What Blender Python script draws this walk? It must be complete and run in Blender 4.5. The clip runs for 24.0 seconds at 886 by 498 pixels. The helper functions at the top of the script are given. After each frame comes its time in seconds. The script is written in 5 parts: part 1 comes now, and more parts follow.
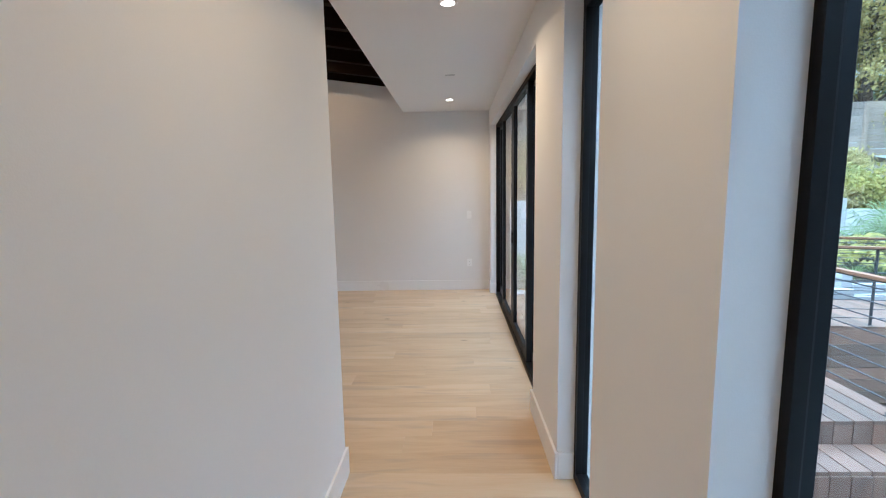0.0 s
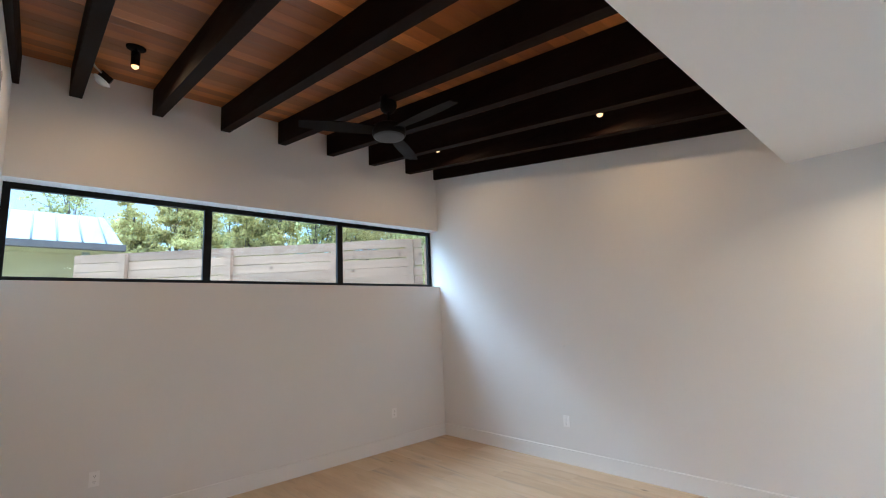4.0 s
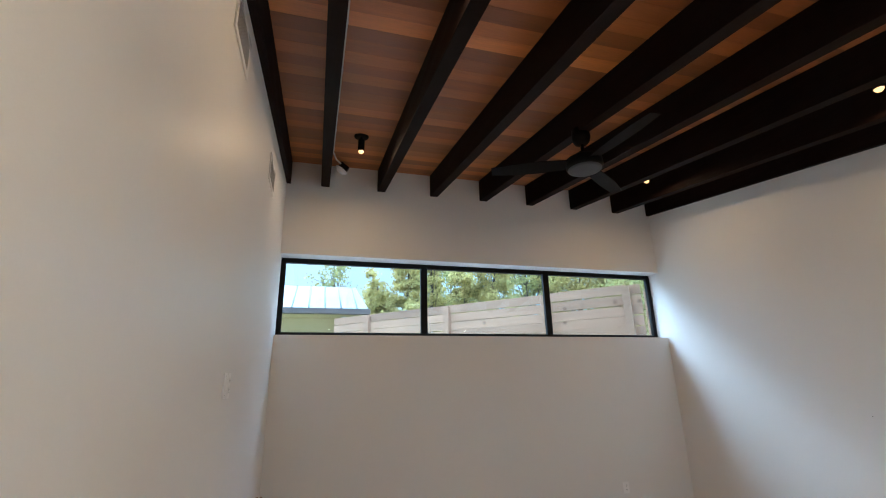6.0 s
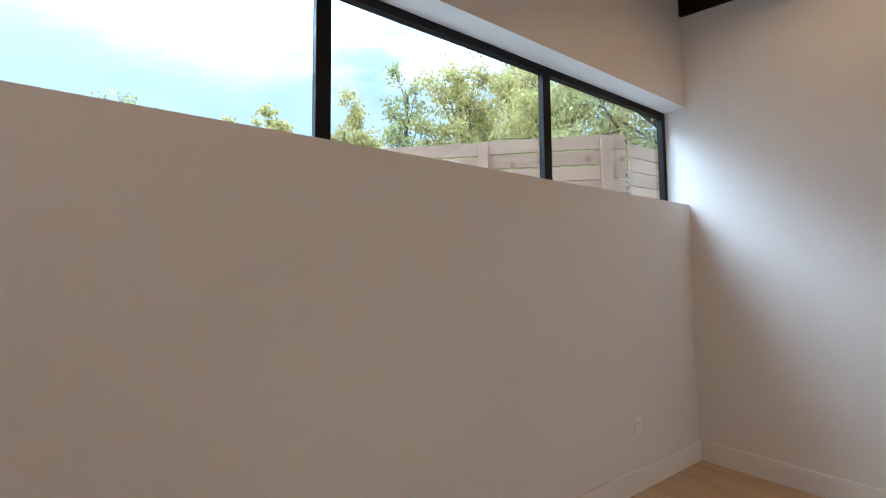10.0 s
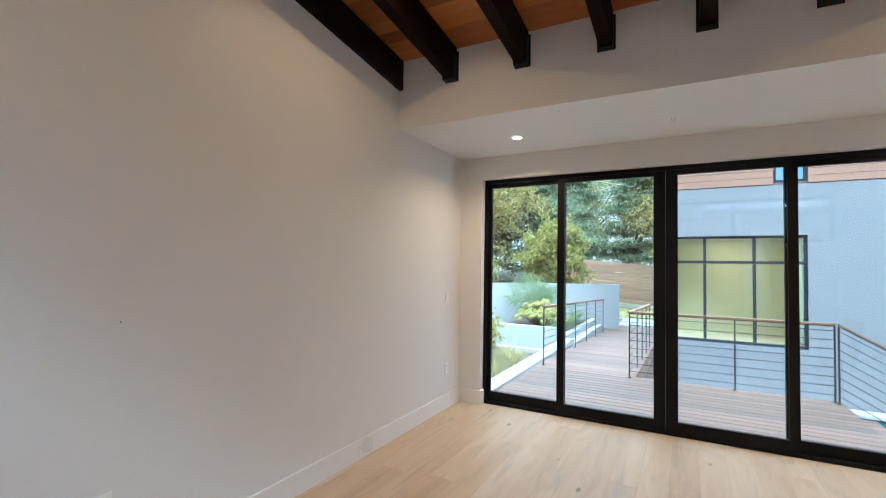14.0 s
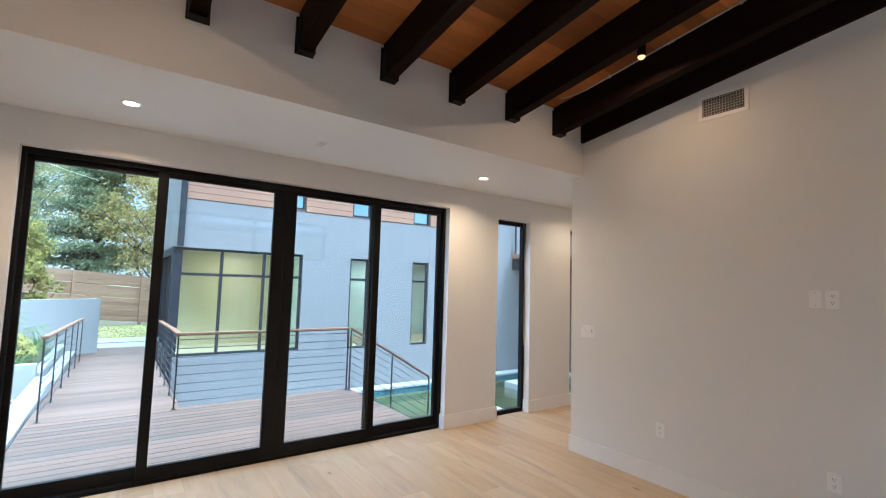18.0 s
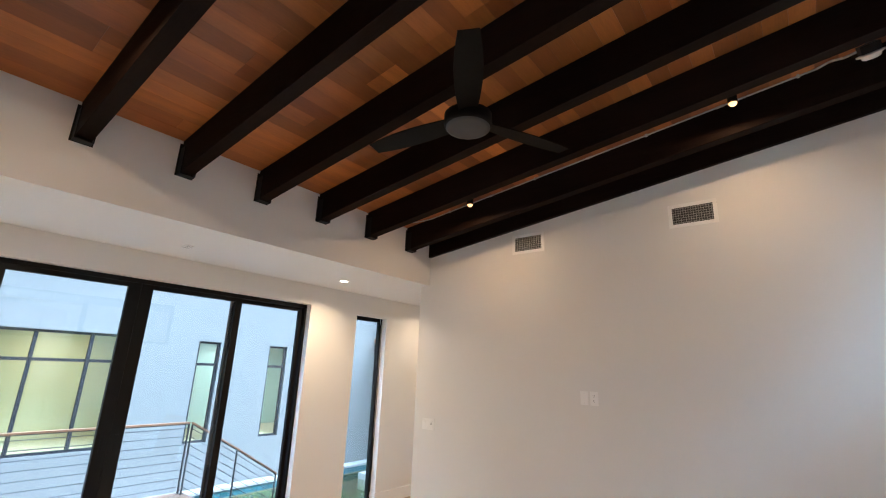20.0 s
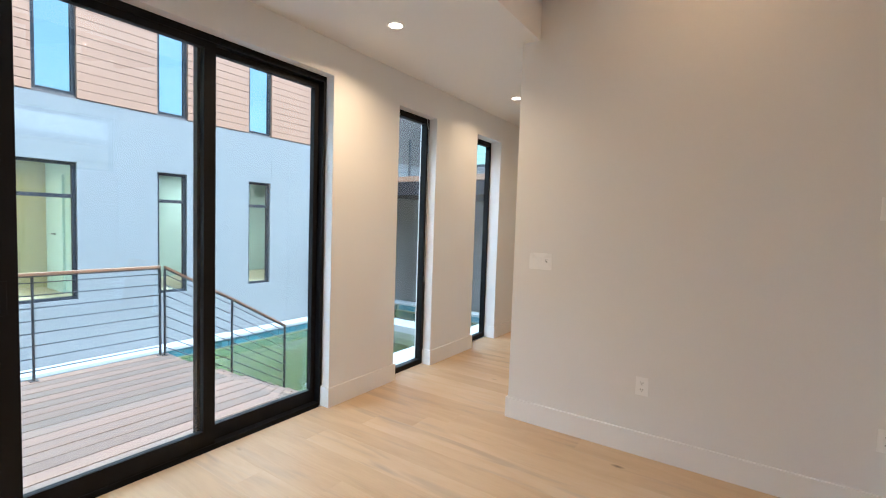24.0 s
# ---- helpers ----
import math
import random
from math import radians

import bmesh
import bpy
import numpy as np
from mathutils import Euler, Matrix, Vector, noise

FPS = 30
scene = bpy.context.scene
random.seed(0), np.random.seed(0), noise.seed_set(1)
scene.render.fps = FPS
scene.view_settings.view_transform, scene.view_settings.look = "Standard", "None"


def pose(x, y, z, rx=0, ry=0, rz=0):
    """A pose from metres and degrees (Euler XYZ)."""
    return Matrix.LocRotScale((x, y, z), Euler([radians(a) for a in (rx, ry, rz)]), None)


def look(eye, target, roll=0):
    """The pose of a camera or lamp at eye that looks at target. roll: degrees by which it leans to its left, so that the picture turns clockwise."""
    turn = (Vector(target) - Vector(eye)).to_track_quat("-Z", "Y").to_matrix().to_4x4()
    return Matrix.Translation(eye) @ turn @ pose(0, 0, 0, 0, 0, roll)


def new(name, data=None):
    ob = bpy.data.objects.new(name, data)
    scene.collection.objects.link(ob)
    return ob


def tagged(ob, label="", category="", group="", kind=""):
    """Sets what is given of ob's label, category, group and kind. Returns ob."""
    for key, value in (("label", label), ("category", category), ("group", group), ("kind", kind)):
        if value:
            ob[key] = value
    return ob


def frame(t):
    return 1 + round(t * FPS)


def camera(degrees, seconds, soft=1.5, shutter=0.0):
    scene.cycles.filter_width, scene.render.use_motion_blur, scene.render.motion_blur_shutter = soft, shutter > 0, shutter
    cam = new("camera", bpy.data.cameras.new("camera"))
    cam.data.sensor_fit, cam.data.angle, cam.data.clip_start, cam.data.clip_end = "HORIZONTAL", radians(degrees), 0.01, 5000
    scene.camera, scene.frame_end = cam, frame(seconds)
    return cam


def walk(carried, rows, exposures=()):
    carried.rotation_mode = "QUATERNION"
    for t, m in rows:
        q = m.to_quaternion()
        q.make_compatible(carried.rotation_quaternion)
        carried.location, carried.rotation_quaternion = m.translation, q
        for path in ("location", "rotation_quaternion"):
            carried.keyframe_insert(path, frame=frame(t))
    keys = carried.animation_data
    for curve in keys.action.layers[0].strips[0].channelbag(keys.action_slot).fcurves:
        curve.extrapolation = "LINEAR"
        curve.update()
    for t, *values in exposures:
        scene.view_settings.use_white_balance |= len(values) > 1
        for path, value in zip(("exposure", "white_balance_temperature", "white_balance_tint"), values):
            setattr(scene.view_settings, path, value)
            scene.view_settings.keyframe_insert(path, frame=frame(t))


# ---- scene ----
cam = camera(89.33, 24.0, 1.1)
PATH = [
    (0, (-0.529, -2.129, 1.551), (-0.584, -0.147, 1.289), -1.00),
    (0.5, (-0.573, -1.714, 1.455), (-0.650, 0.275, 1.267), -0.82),
    (1, (-0.574, -1.308, 1.471), (-0.738, 0.680, 1.332), -0.95),
    (1.5, (-0.490, -0.894, 1.486), (-0.826, 1.073, 1.362), -1.37),
    (2, (-0.535, -0.512, 1.483), (-1.067, 1.413, 1.376), -1.74),
    (2.5, (-0.582, -0.202, 1.594), (-1.325, 1.653, 1.502), -2.38),
    (3, (-0.577, 0.064, 1.601), (-1.553, 1.810, 1.611), -2.28),
    (3.5, (-0.636, 0.241, 1.612), (-1.867, 1.810, 1.759), -2.34),
    (5.5, (-0.635, 0.547, 1.645), (-2.416, 1.227, 2.250), -1.57),
    (6, (-0.778, 0.548, 1.550), (-2.620, 1.075, 2.124), -1.24),
    (6.5, (-1.086, 0.600, 1.544), (-2.994, 1.026, 1.967), -0.91),
    (7, (-1.418, 0.651, 1.521), (-3.358, 1.042, 1.810), -0.96),
    (7.5, (-1.772, 0.818, 1.524), (-3.731, 1.153, 1.744), -0.71),
    (8, (-2.185, 0.794, 1.485), (-4.143, 1.151, 1.683), -0.67),
    (8.5, (-2.535, 0.835, 1.475), (-4.482, 1.261, 1.649), -0.53),
    (9, (-3.032, 0.886, 1.489), (-4.923, 1.517, 1.652), -0.48),
    (9.5, (-3.358, 0.909, 1.435), (-5.150, 1.785, 1.592), -0.24),
    (11.5, (-4.505, 1.481, 1.533), (-5.029, 3.411, 1.535), -1.17),
    (12, (-4.655, 1.764, 1.509), (-4.668, 3.764, 1.506), -0.81),
    (12.5, (-4.789, 1.953, 1.472), (-4.184, 3.859, 1.484), -0.38),
    (13, (-4.761, 2.103, 1.462), (-3.610, 3.739, 1.479), 0.09),
    (13.5, (-4.598, 2.315, 1.477), (-3.064, 3.598, 1.521), 0.71),
    (14, (-4.544, 2.519, 1.515), (-2.786, 3.471, 1.584), 0.91),
    (14.5, (-4.542, 2.743, 1.523), (-2.639, 3.353, 1.618), 1.27),
    (15, (-4.436, 2.902, 1.509), (-2.461, 3.198, 1.619), 1.31),
    (15.5, (-4.224, 3.073, 1.541), (-2.228, 3.084, 1.657), 1.35),
    (16, (-4.165, 3.226, 1.554), (-2.181, 3.002, 1.673), 1.48),
    (16.5, (-4.197, 3.418, 1.575), (-2.250, 2.977, 1.705), 1.53),
    (17, (-4.172, 3.535, 1.572), (-2.296, 2.855, 1.714), 1.55),
    (17.5, (-4.101, 3.689, 1.561), (-2.335, 2.762, 1.710), 1.74),
    (18, (-4.110, 3.851, 1.581), (-2.480, 2.702, 1.741), 1.68),
    (18.5, (-4.294, 4.026, 1.621), (-2.799, 2.709, 1.795), 1.53),
    (19, (-4.489, 4.130, 1.730), (-3.143, 2.668, 1.953), 1.45),
    (19.5, (-4.672, 4.199, 1.760), (-3.447, 2.665, 2.141), 1.36),
    (21.5, (-4.472, 4.136, 1.694), (-3.266, 2.692, 2.373), 2.60),
    (22, (-4.123, 4.050, 1.641), (-2.823, 2.613, 2.133), 2.46),
    (22.5, (-3.756, 3.820, 1.568), (-2.420, 2.361, 1.858), 1.86),
    (23, (-3.346, 3.629, 1.546), (-2.033, 2.127, 1.676), 1.72),
    (23.5, (-2.926, 3.470, 1.506), (-1.707, 1.884, 1.503), 1.80),
    (24, (-2.541, 3.163, 1.423), (-1.427, 1.506, 1.306), 1.90),
]
SKY, RECESSED, HALL, SPOTW = 0.62, 9.5, 5.0, 4.3
EXPOSURES = [(0, 0.43, 5000, 8), (1, 0.5, 4900, 4), (2, 0.4, 4600, 4), (3, 0.82, 4850, 7), (5.5, 0.54, 5000, 4), (6, 0.57, 5000, 4), (7, 0.72, 5150, 8), (8, 0.14, 5050, 9), (9.5, 0.4, 5400, 10), (12, 0.6, 5300, 10), (13, 0.47, 5150, 7), (14, 0.49, 5250, 7), (16, 0.48, 5250, 8), (18, 0.48, 5200, 9), (19, 0.7, 5250, 9), (22, 0.96, 5350, 9), (23, 0.57, 5350, 9), (24, 0.7, 5400, 9)]
walk(cam, [(t, look(eye, target, roll)) for t, eye, target, roll in PATH], EXPOSURES)

# ---- daylight: bright overcast sky, soft sun from the south-west ----
world = bpy.data.worlds.new("world")
scene.world = world
world.use_nodes = True
wn, wl = world.node_tree.nodes, world.node_tree.links
wn.clear()
sky = wn.new("ShaderNodeTexSky")
sky.sky_type, sky.sun_disc = "NISHITA", False
sky.sun_elevation, sky.sun_rotation = radians(46), radians(241)
sky.air_density, sky.dust_density, sky.ozone_density = 1.0, 1.0, 2.0
tc = wn.new("ShaderNodeTexCoord")
cmap = wn.new("ShaderNodeMapping")
cmap.inputs["Scale"].default_value = (1.6, 1.6, 4.5)
wl.new(tc.outputs["Generated"], cmap.inputs["Vector"])
cn = wn.new("ShaderNodeTexNoise")
cn.inputs["Scale"].default_value, cn.inputs["Detail"].default_value, cn.inputs["Roughness"].default_value = 2.2, 7, 0.62
wl.new(cmap.outputs["Vector"], cn.inputs["Vector"])
cr = wn.new("ShaderNodeValToRGB")
cr.color_ramp.elements[0].position, cr.color_ramp.elements[1].position = 0.36, 0.62
cr.color_ramp.elements[0].color = (0.26, 0.26, 0.26, 1)
wl.new(cn.outputs["Fac"], cr.inputs["Fac"])
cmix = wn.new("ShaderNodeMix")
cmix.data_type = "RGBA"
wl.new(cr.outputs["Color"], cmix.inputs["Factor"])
cdim = wn.new("ShaderNodeVectorMath")
cdim.operation = "SCALE"
cdim.inputs["Scale"].default_value = 0.22
wl.new(sky.outputs["Color"], cdim.inputs[0])
wl.new(cdim.outputs["Vector"], cmix.inputs["A"])
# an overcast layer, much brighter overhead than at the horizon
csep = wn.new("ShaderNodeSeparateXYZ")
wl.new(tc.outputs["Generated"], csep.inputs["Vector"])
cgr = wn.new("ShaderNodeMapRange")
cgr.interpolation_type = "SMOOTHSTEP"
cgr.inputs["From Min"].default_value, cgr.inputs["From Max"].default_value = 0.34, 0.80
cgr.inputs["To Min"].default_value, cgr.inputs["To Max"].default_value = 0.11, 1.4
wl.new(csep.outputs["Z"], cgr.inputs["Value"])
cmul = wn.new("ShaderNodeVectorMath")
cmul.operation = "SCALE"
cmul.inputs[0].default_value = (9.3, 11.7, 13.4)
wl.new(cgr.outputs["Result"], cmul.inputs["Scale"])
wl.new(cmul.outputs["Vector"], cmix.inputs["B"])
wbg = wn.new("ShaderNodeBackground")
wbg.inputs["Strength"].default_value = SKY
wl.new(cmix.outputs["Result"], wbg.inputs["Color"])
wo = wn.new("ShaderNodeOutputWorld")
wl.new(wbg.outputs["Background"], wo.inputs["Surface"])

sun_data = bpy.data.lights.new("sun", "SUN")
sun_data.energy, sun_data.angle, sun_data.color = 2.8, radians(32), (0.84, 0.95, 1.0)
sun = new("sun", sun_data)
sun.matrix_world = look((0, 0, 30), (25, 14, 0))


# ---- materials ----
def mat(name, color, rough=0.5, metal=0.0, var=0.06, scale=3.0, fine=60.0, bump=0.05, stretch=(1, 1, 1), hue=0.0, rand=0.0,
        island=False, tint=None, spec=0.5, coords="Object", bump_scale=None):
    """A surface with broad and fine variation of tone, bump and, per object or island, its own tone."""
    m = bpy.data.materials.new(name)
    m.use_nodes = True
    n, l = m.node_tree.nodes, m.node_tree.links
    b = n["Principled BSDF"]
    b.inputs["Roughness"].default_value, b.inputs["Metallic"].default_value = rough, metal
    b.inputs["Specular IOR Level"].default_value = spec
    if coords == "World":
        src = n.new("ShaderNodeNewGeometry").outputs["Position"]
    else:
        src = n.new("ShaderNodeTexCoord").outputs["Object"]
    mp = n.new("ShaderNodeMapping")
    mp.inputs["Scale"].default_value = stretch
    l.new(src, mp.inputs["Vector"])
    vec = mp.outputs["Vector"]
    rnd = None
    if rand or tint:
        if island:
            rnd = n.new("ShaderNodeNewGeometry").outputs["Random Per Island"]
        else:
            rnd = n.new("ShaderNodeObjectInfo").outputs["Random"]
        add = n.new("ShaderNodeVectorMath")
        add.operation = "MULTIPLY_ADD"
        l.new(rnd, add.inputs[0])
        add.inputs[1].default_value = (37, 53, 71)
        l.new(vec, add.inputs[2])
        vec = add.outputs["Vector"]
    n1 = n.new("ShaderNodeTexNoise")
    n1.inputs["Scale"].default_value, n1.inputs["Detail"].default_value = scale, 5
    n2 = n.new("ShaderNodeTexNoise")
    n2.inputs["Scale"].default_value, n2.inputs["Detail"].default_value = fine, 4
    l.new(vec, n1.inputs["Vector"]), l.new(vec, n2.inputs["Vector"])
    mix = n.new("ShaderNodeMath")
    mix.operation = "MULTIPLY_ADD"
    l.new(n2.outputs["Fac"], mix.inputs[0])
    mix.inputs[1].default_value = 0.5
    l.new(n1.outputs["Fac"], mix.inputs[2])
    rng = n.new("ShaderNodeMapRange")
    rng.inputs["From Min"].default_value, rng.inputs["From Max"].default_value = 0.45, 1.05
    rng.inputs["To Min"].default_value, rng.inputs["To Max"].default_value = 1 - var, 1 + var
    l.new(mix.outputs[0], rng.inputs["Value"])
    val = rng.outputs["Result"]
    if rand:
        r2 = n.new("ShaderNodeMapRange")
        r2.inputs["To Min"].default_value, r2.inputs["To Max"].default_value = 1 - rand, 1 + rand
        l.new(rnd, r2.inputs["Value"])
        mm = n.new("ShaderNodeMath")
        mm.operation = "MULTIPLY"
        l.new(val, mm.inputs[0]), l.new(r2.outputs["Result"], mm.inputs[1])
        val = mm.outputs[0]
    hsv = n.new("ShaderNodeHueSaturation")
    hsv.inputs["Color"].default_value = (*color, 1)
    if tint:
        tm = n.new("ShaderNodeMix")
        tm.data_type = "RGBA"
        tm.inputs["A"].default_value, tm.inputs["B"].default_value = (*color, 1), (*tint, 1)
        wn_ = n.new("ShaderNodeTexWhiteNoise")
        wn_.noise_dimensions = "1D"
        l.new(rnd, wn_.inputs["W"])
        l.new(wn_.outputs["Value"], tm.inputs["Factor"])
        l.new(tm.outputs["Result"], hsv.inputs["Color"])
    l.new(val, hsv.inputs["Value"])
    l.new(hsv.outputs["Color"], b.inputs["Base Color"])
    rr = n.new("ShaderNodeMapRange")
    rr.inputs["From Min"].default_value, rr.inputs["From Max"].default_value = 0.3, 0.7
    rr.inputs["To Min"].default_value, rr.inputs["To Max"].default_value = max(0.02, rough - 0.07), min(1, rough + 0.07)
    l.new(n1.outputs["Fac"], rr.inputs["Value"])
    l.new(rr.outputs["Result"], b.inputs["Roughness"])
    if bump:
        bp = n.new("ShaderNodeBump")
        bp.inputs["Strength"].default_value, bp.inputs["Distance"].default_value = bump, 0.01
        if bump_scale:
            n3 = n.new("ShaderNodeTexNoise")
            n3.inputs["Scale"].default_value, n3.inputs["Detail"].default_value = bump_scale, 3
            l.new(vec, n3.inputs["Vector"])
            l.new(n3.outputs["Fac"], bp.inputs["Height"])
        else:
            l.new(mix.outputs[0], bp.inputs["Height"])
        l.new(bp.outputs["Normal"], b.inputs["Normal"])
    return m


def glass_mat(name, tint=(1, 1, 1), rough=0.0):
    m = bpy.data.materials.new(name)
    m.use_nodes = True
    b = m.node_tree.nodes["Principled BSDF"]
    b.inputs["Base Color"].default_value = (*tint, 1)
    b.inputs["Roughness"].default_value = rough
    b.inputs["Transmission Weight"].default_value = 1.0
    b.inputs["IOR"].default_value = 1.45
    return m


def glow(name, color, strength):
    m = bpy.data.materials.new(name)
    m.use_nodes = True
    b = m.node_tree.nodes["Principled BSDF"]
    b.inputs["Base Color"].default_value = (0.8, 0.8, 0.8, 1)
    b.inputs["Emission Color"].default_value = (*color, 1)
    b.inputs["Emission Strength"].default_value = strength
    return m


def oak_mat(name):
    """Pale limed oak: long grain along x, soft darker streaks and a few knots, each board its own tone."""
    m = bpy.data.materials.new(name)
    m.use_nodes = True
    n, l = m.node_tree.nodes, m.node_tree.links
    b = n["Principled BSDF"]
    pos = n.new("ShaderNodeNewGeometry").outputs["Position"]
    rnd = n.new("ShaderNodeObjectInfo").outputs["Random"]
    off = n.new("ShaderNodeVectorMath")
    off.operation = "MULTIPLY_ADD"
    l.new(rnd, off.inputs[0])
    off.inputs[1].default_value = (41, 29, 13)
    l.new(pos, off.inputs[2])
    vec = off.outputs["Vector"]

    def noise_at(scale_xyz, scale, detail, dist=0.0):
        mp = n.new("ShaderNodeMapping")
        mp.inputs["Scale"].default_value = scale_xyz
        l.new(vec, mp.inputs["Vector"])
        t = n.new("ShaderNodeTexNoise")
        t.inputs["Scale"].default_value, t.inputs["Detail"].default_value, t.inputs["Distortion"].default_value = scale, detail, dist
        l.new(mp.outputs["Vector"], t.inputs["Vector"])
        return t.outputs["Fac"]

    broad = noise_at((0.9, 5, 1), 1.6, 4, 0.8)
    grain = noise_at((2.5, 60, 1), 3.0, 6, 0.4)
    streak = noise_at((0.75, 6.5, 1), 1.7, 2, 0.7)
    ramp = n.new("ShaderNodeValToRGB")
    e = ramp.color_ramp.elements
    e[0].position, e[0].color = 0.25, (0.49, 0.335, 0.19, 1)
    e[1].position, e[1].color = 0.75, (0.68, 0.54, 0.385, 1)
    mid = ramp.color_ramp.elements.new(0.5)
    mid.color = (0.60, 0.44, 0.27, 1)
    s1 = n.new("ShaderNodeMath")
    s1.operation = "MULTIPLY_ADD"
    l.new(grain, s1.inputs[0])
    s1.inputs[1].default_value = 0.22
    s2 = n.new("ShaderNodeMath")
    s2.operation = "MULTIPLY_ADD"
    l.new(broad, s2.inputs[0])
    s2.inputs[1].default_value = 0.5
    l.new(s2.outputs[0], s1.inputs[2])
    s3 = n.new("ShaderNodeMath")
    s3.operation = "MULTIPLY"
    l.new(rnd, s3.inputs[0])
    s3.inputs[1].default_value = 0.22
    l.new(s3.outputs[0], s2.inputs[2])
    l.new(s1.outputs[0], ramp.inputs["Fac"])
    # darker mineral streaks
    sr = n.new("ShaderNodeMapRange")
    sr.inputs["From Min"].default_value, sr.inputs["From Max"].default_value = 0.56, 0.82
    l.new(streak, sr.inputs["Value"])
    mixc = n.new("ShaderNodeMix")
    mixc.data_type = "RGBA"
    sm = n.new("ShaderNodeMath")
    sm.operation = "MULTIPLY"
    sm.inputs[1].default_value = 0.62
    l.new(sr.outputs["Result"], sm.inputs[0])
    l.new(sm.outputs[0], mixc.inputs["Factor"])
    l.new(ramp.outputs["Color"], mixc.inputs["A"])
    mixc.inputs["B"].default_value = (0.30, 0.245, 0.20, 1)
    # knots
    kmap = n.new("ShaderNodeMapping")
    kmap.inputs["Scale"].default_value = (1.3, 3.0, 1)
    l.new(vec, kmap.inputs["Vector"])
    vor = n.new("ShaderNodeTexVoronoi")
    vor.inputs["Scale"].default_value = 1.35
    l.new(kmap.outputs["Vector"], vor.inputs["Vector"])
    kr = n.new("ShaderNodeMapRange")
    kr.inputs["From Min"].default_value, kr.inputs["From Max"].default_value = 0.085, 0.02
    l.new(vor.outputs["Distance"], kr.inputs["Value"])
    mixk = n.new("ShaderNodeMix")
    mixk.data_type = "RGBA"
    km = n.new("ShaderNodeMath")
    km.operation = "MULTIPLY"
    km.inputs[1].default_value = 0.8
    l.new(kr.outputs["Result"], km.inputs[0])
    l.new(km.outputs[0], mixk.inputs["Factor"])
    l.new(mixc.outputs["Result"], mixk.inputs["A"])
    mixk.inputs["B"].default_value = (0.10, 0.065, 0.04, 1)
    l.new(mixk.outputs["Result"], b.inputs["Base Color"])
    rr = n.new("ShaderNodeMapRange")
    rr.inputs["To Min"].default_value, rr.inputs["To Max"].default_value = 0.34, 0.56
    l.new(grain, rr.inputs["Value"])
    l.new(rr.outputs["Result"], b.inputs["Roughness"])
    bp = n.new("ShaderNodeBump")
    bp.inputs["Strength"].default_value, bp.inputs["Distance"].default_value = 0.12, 0.004
    l.new(grain, bp.inputs["Height"])
    l.new(bp.outputs["Normal"], b.inputs["Normal"])
    return m


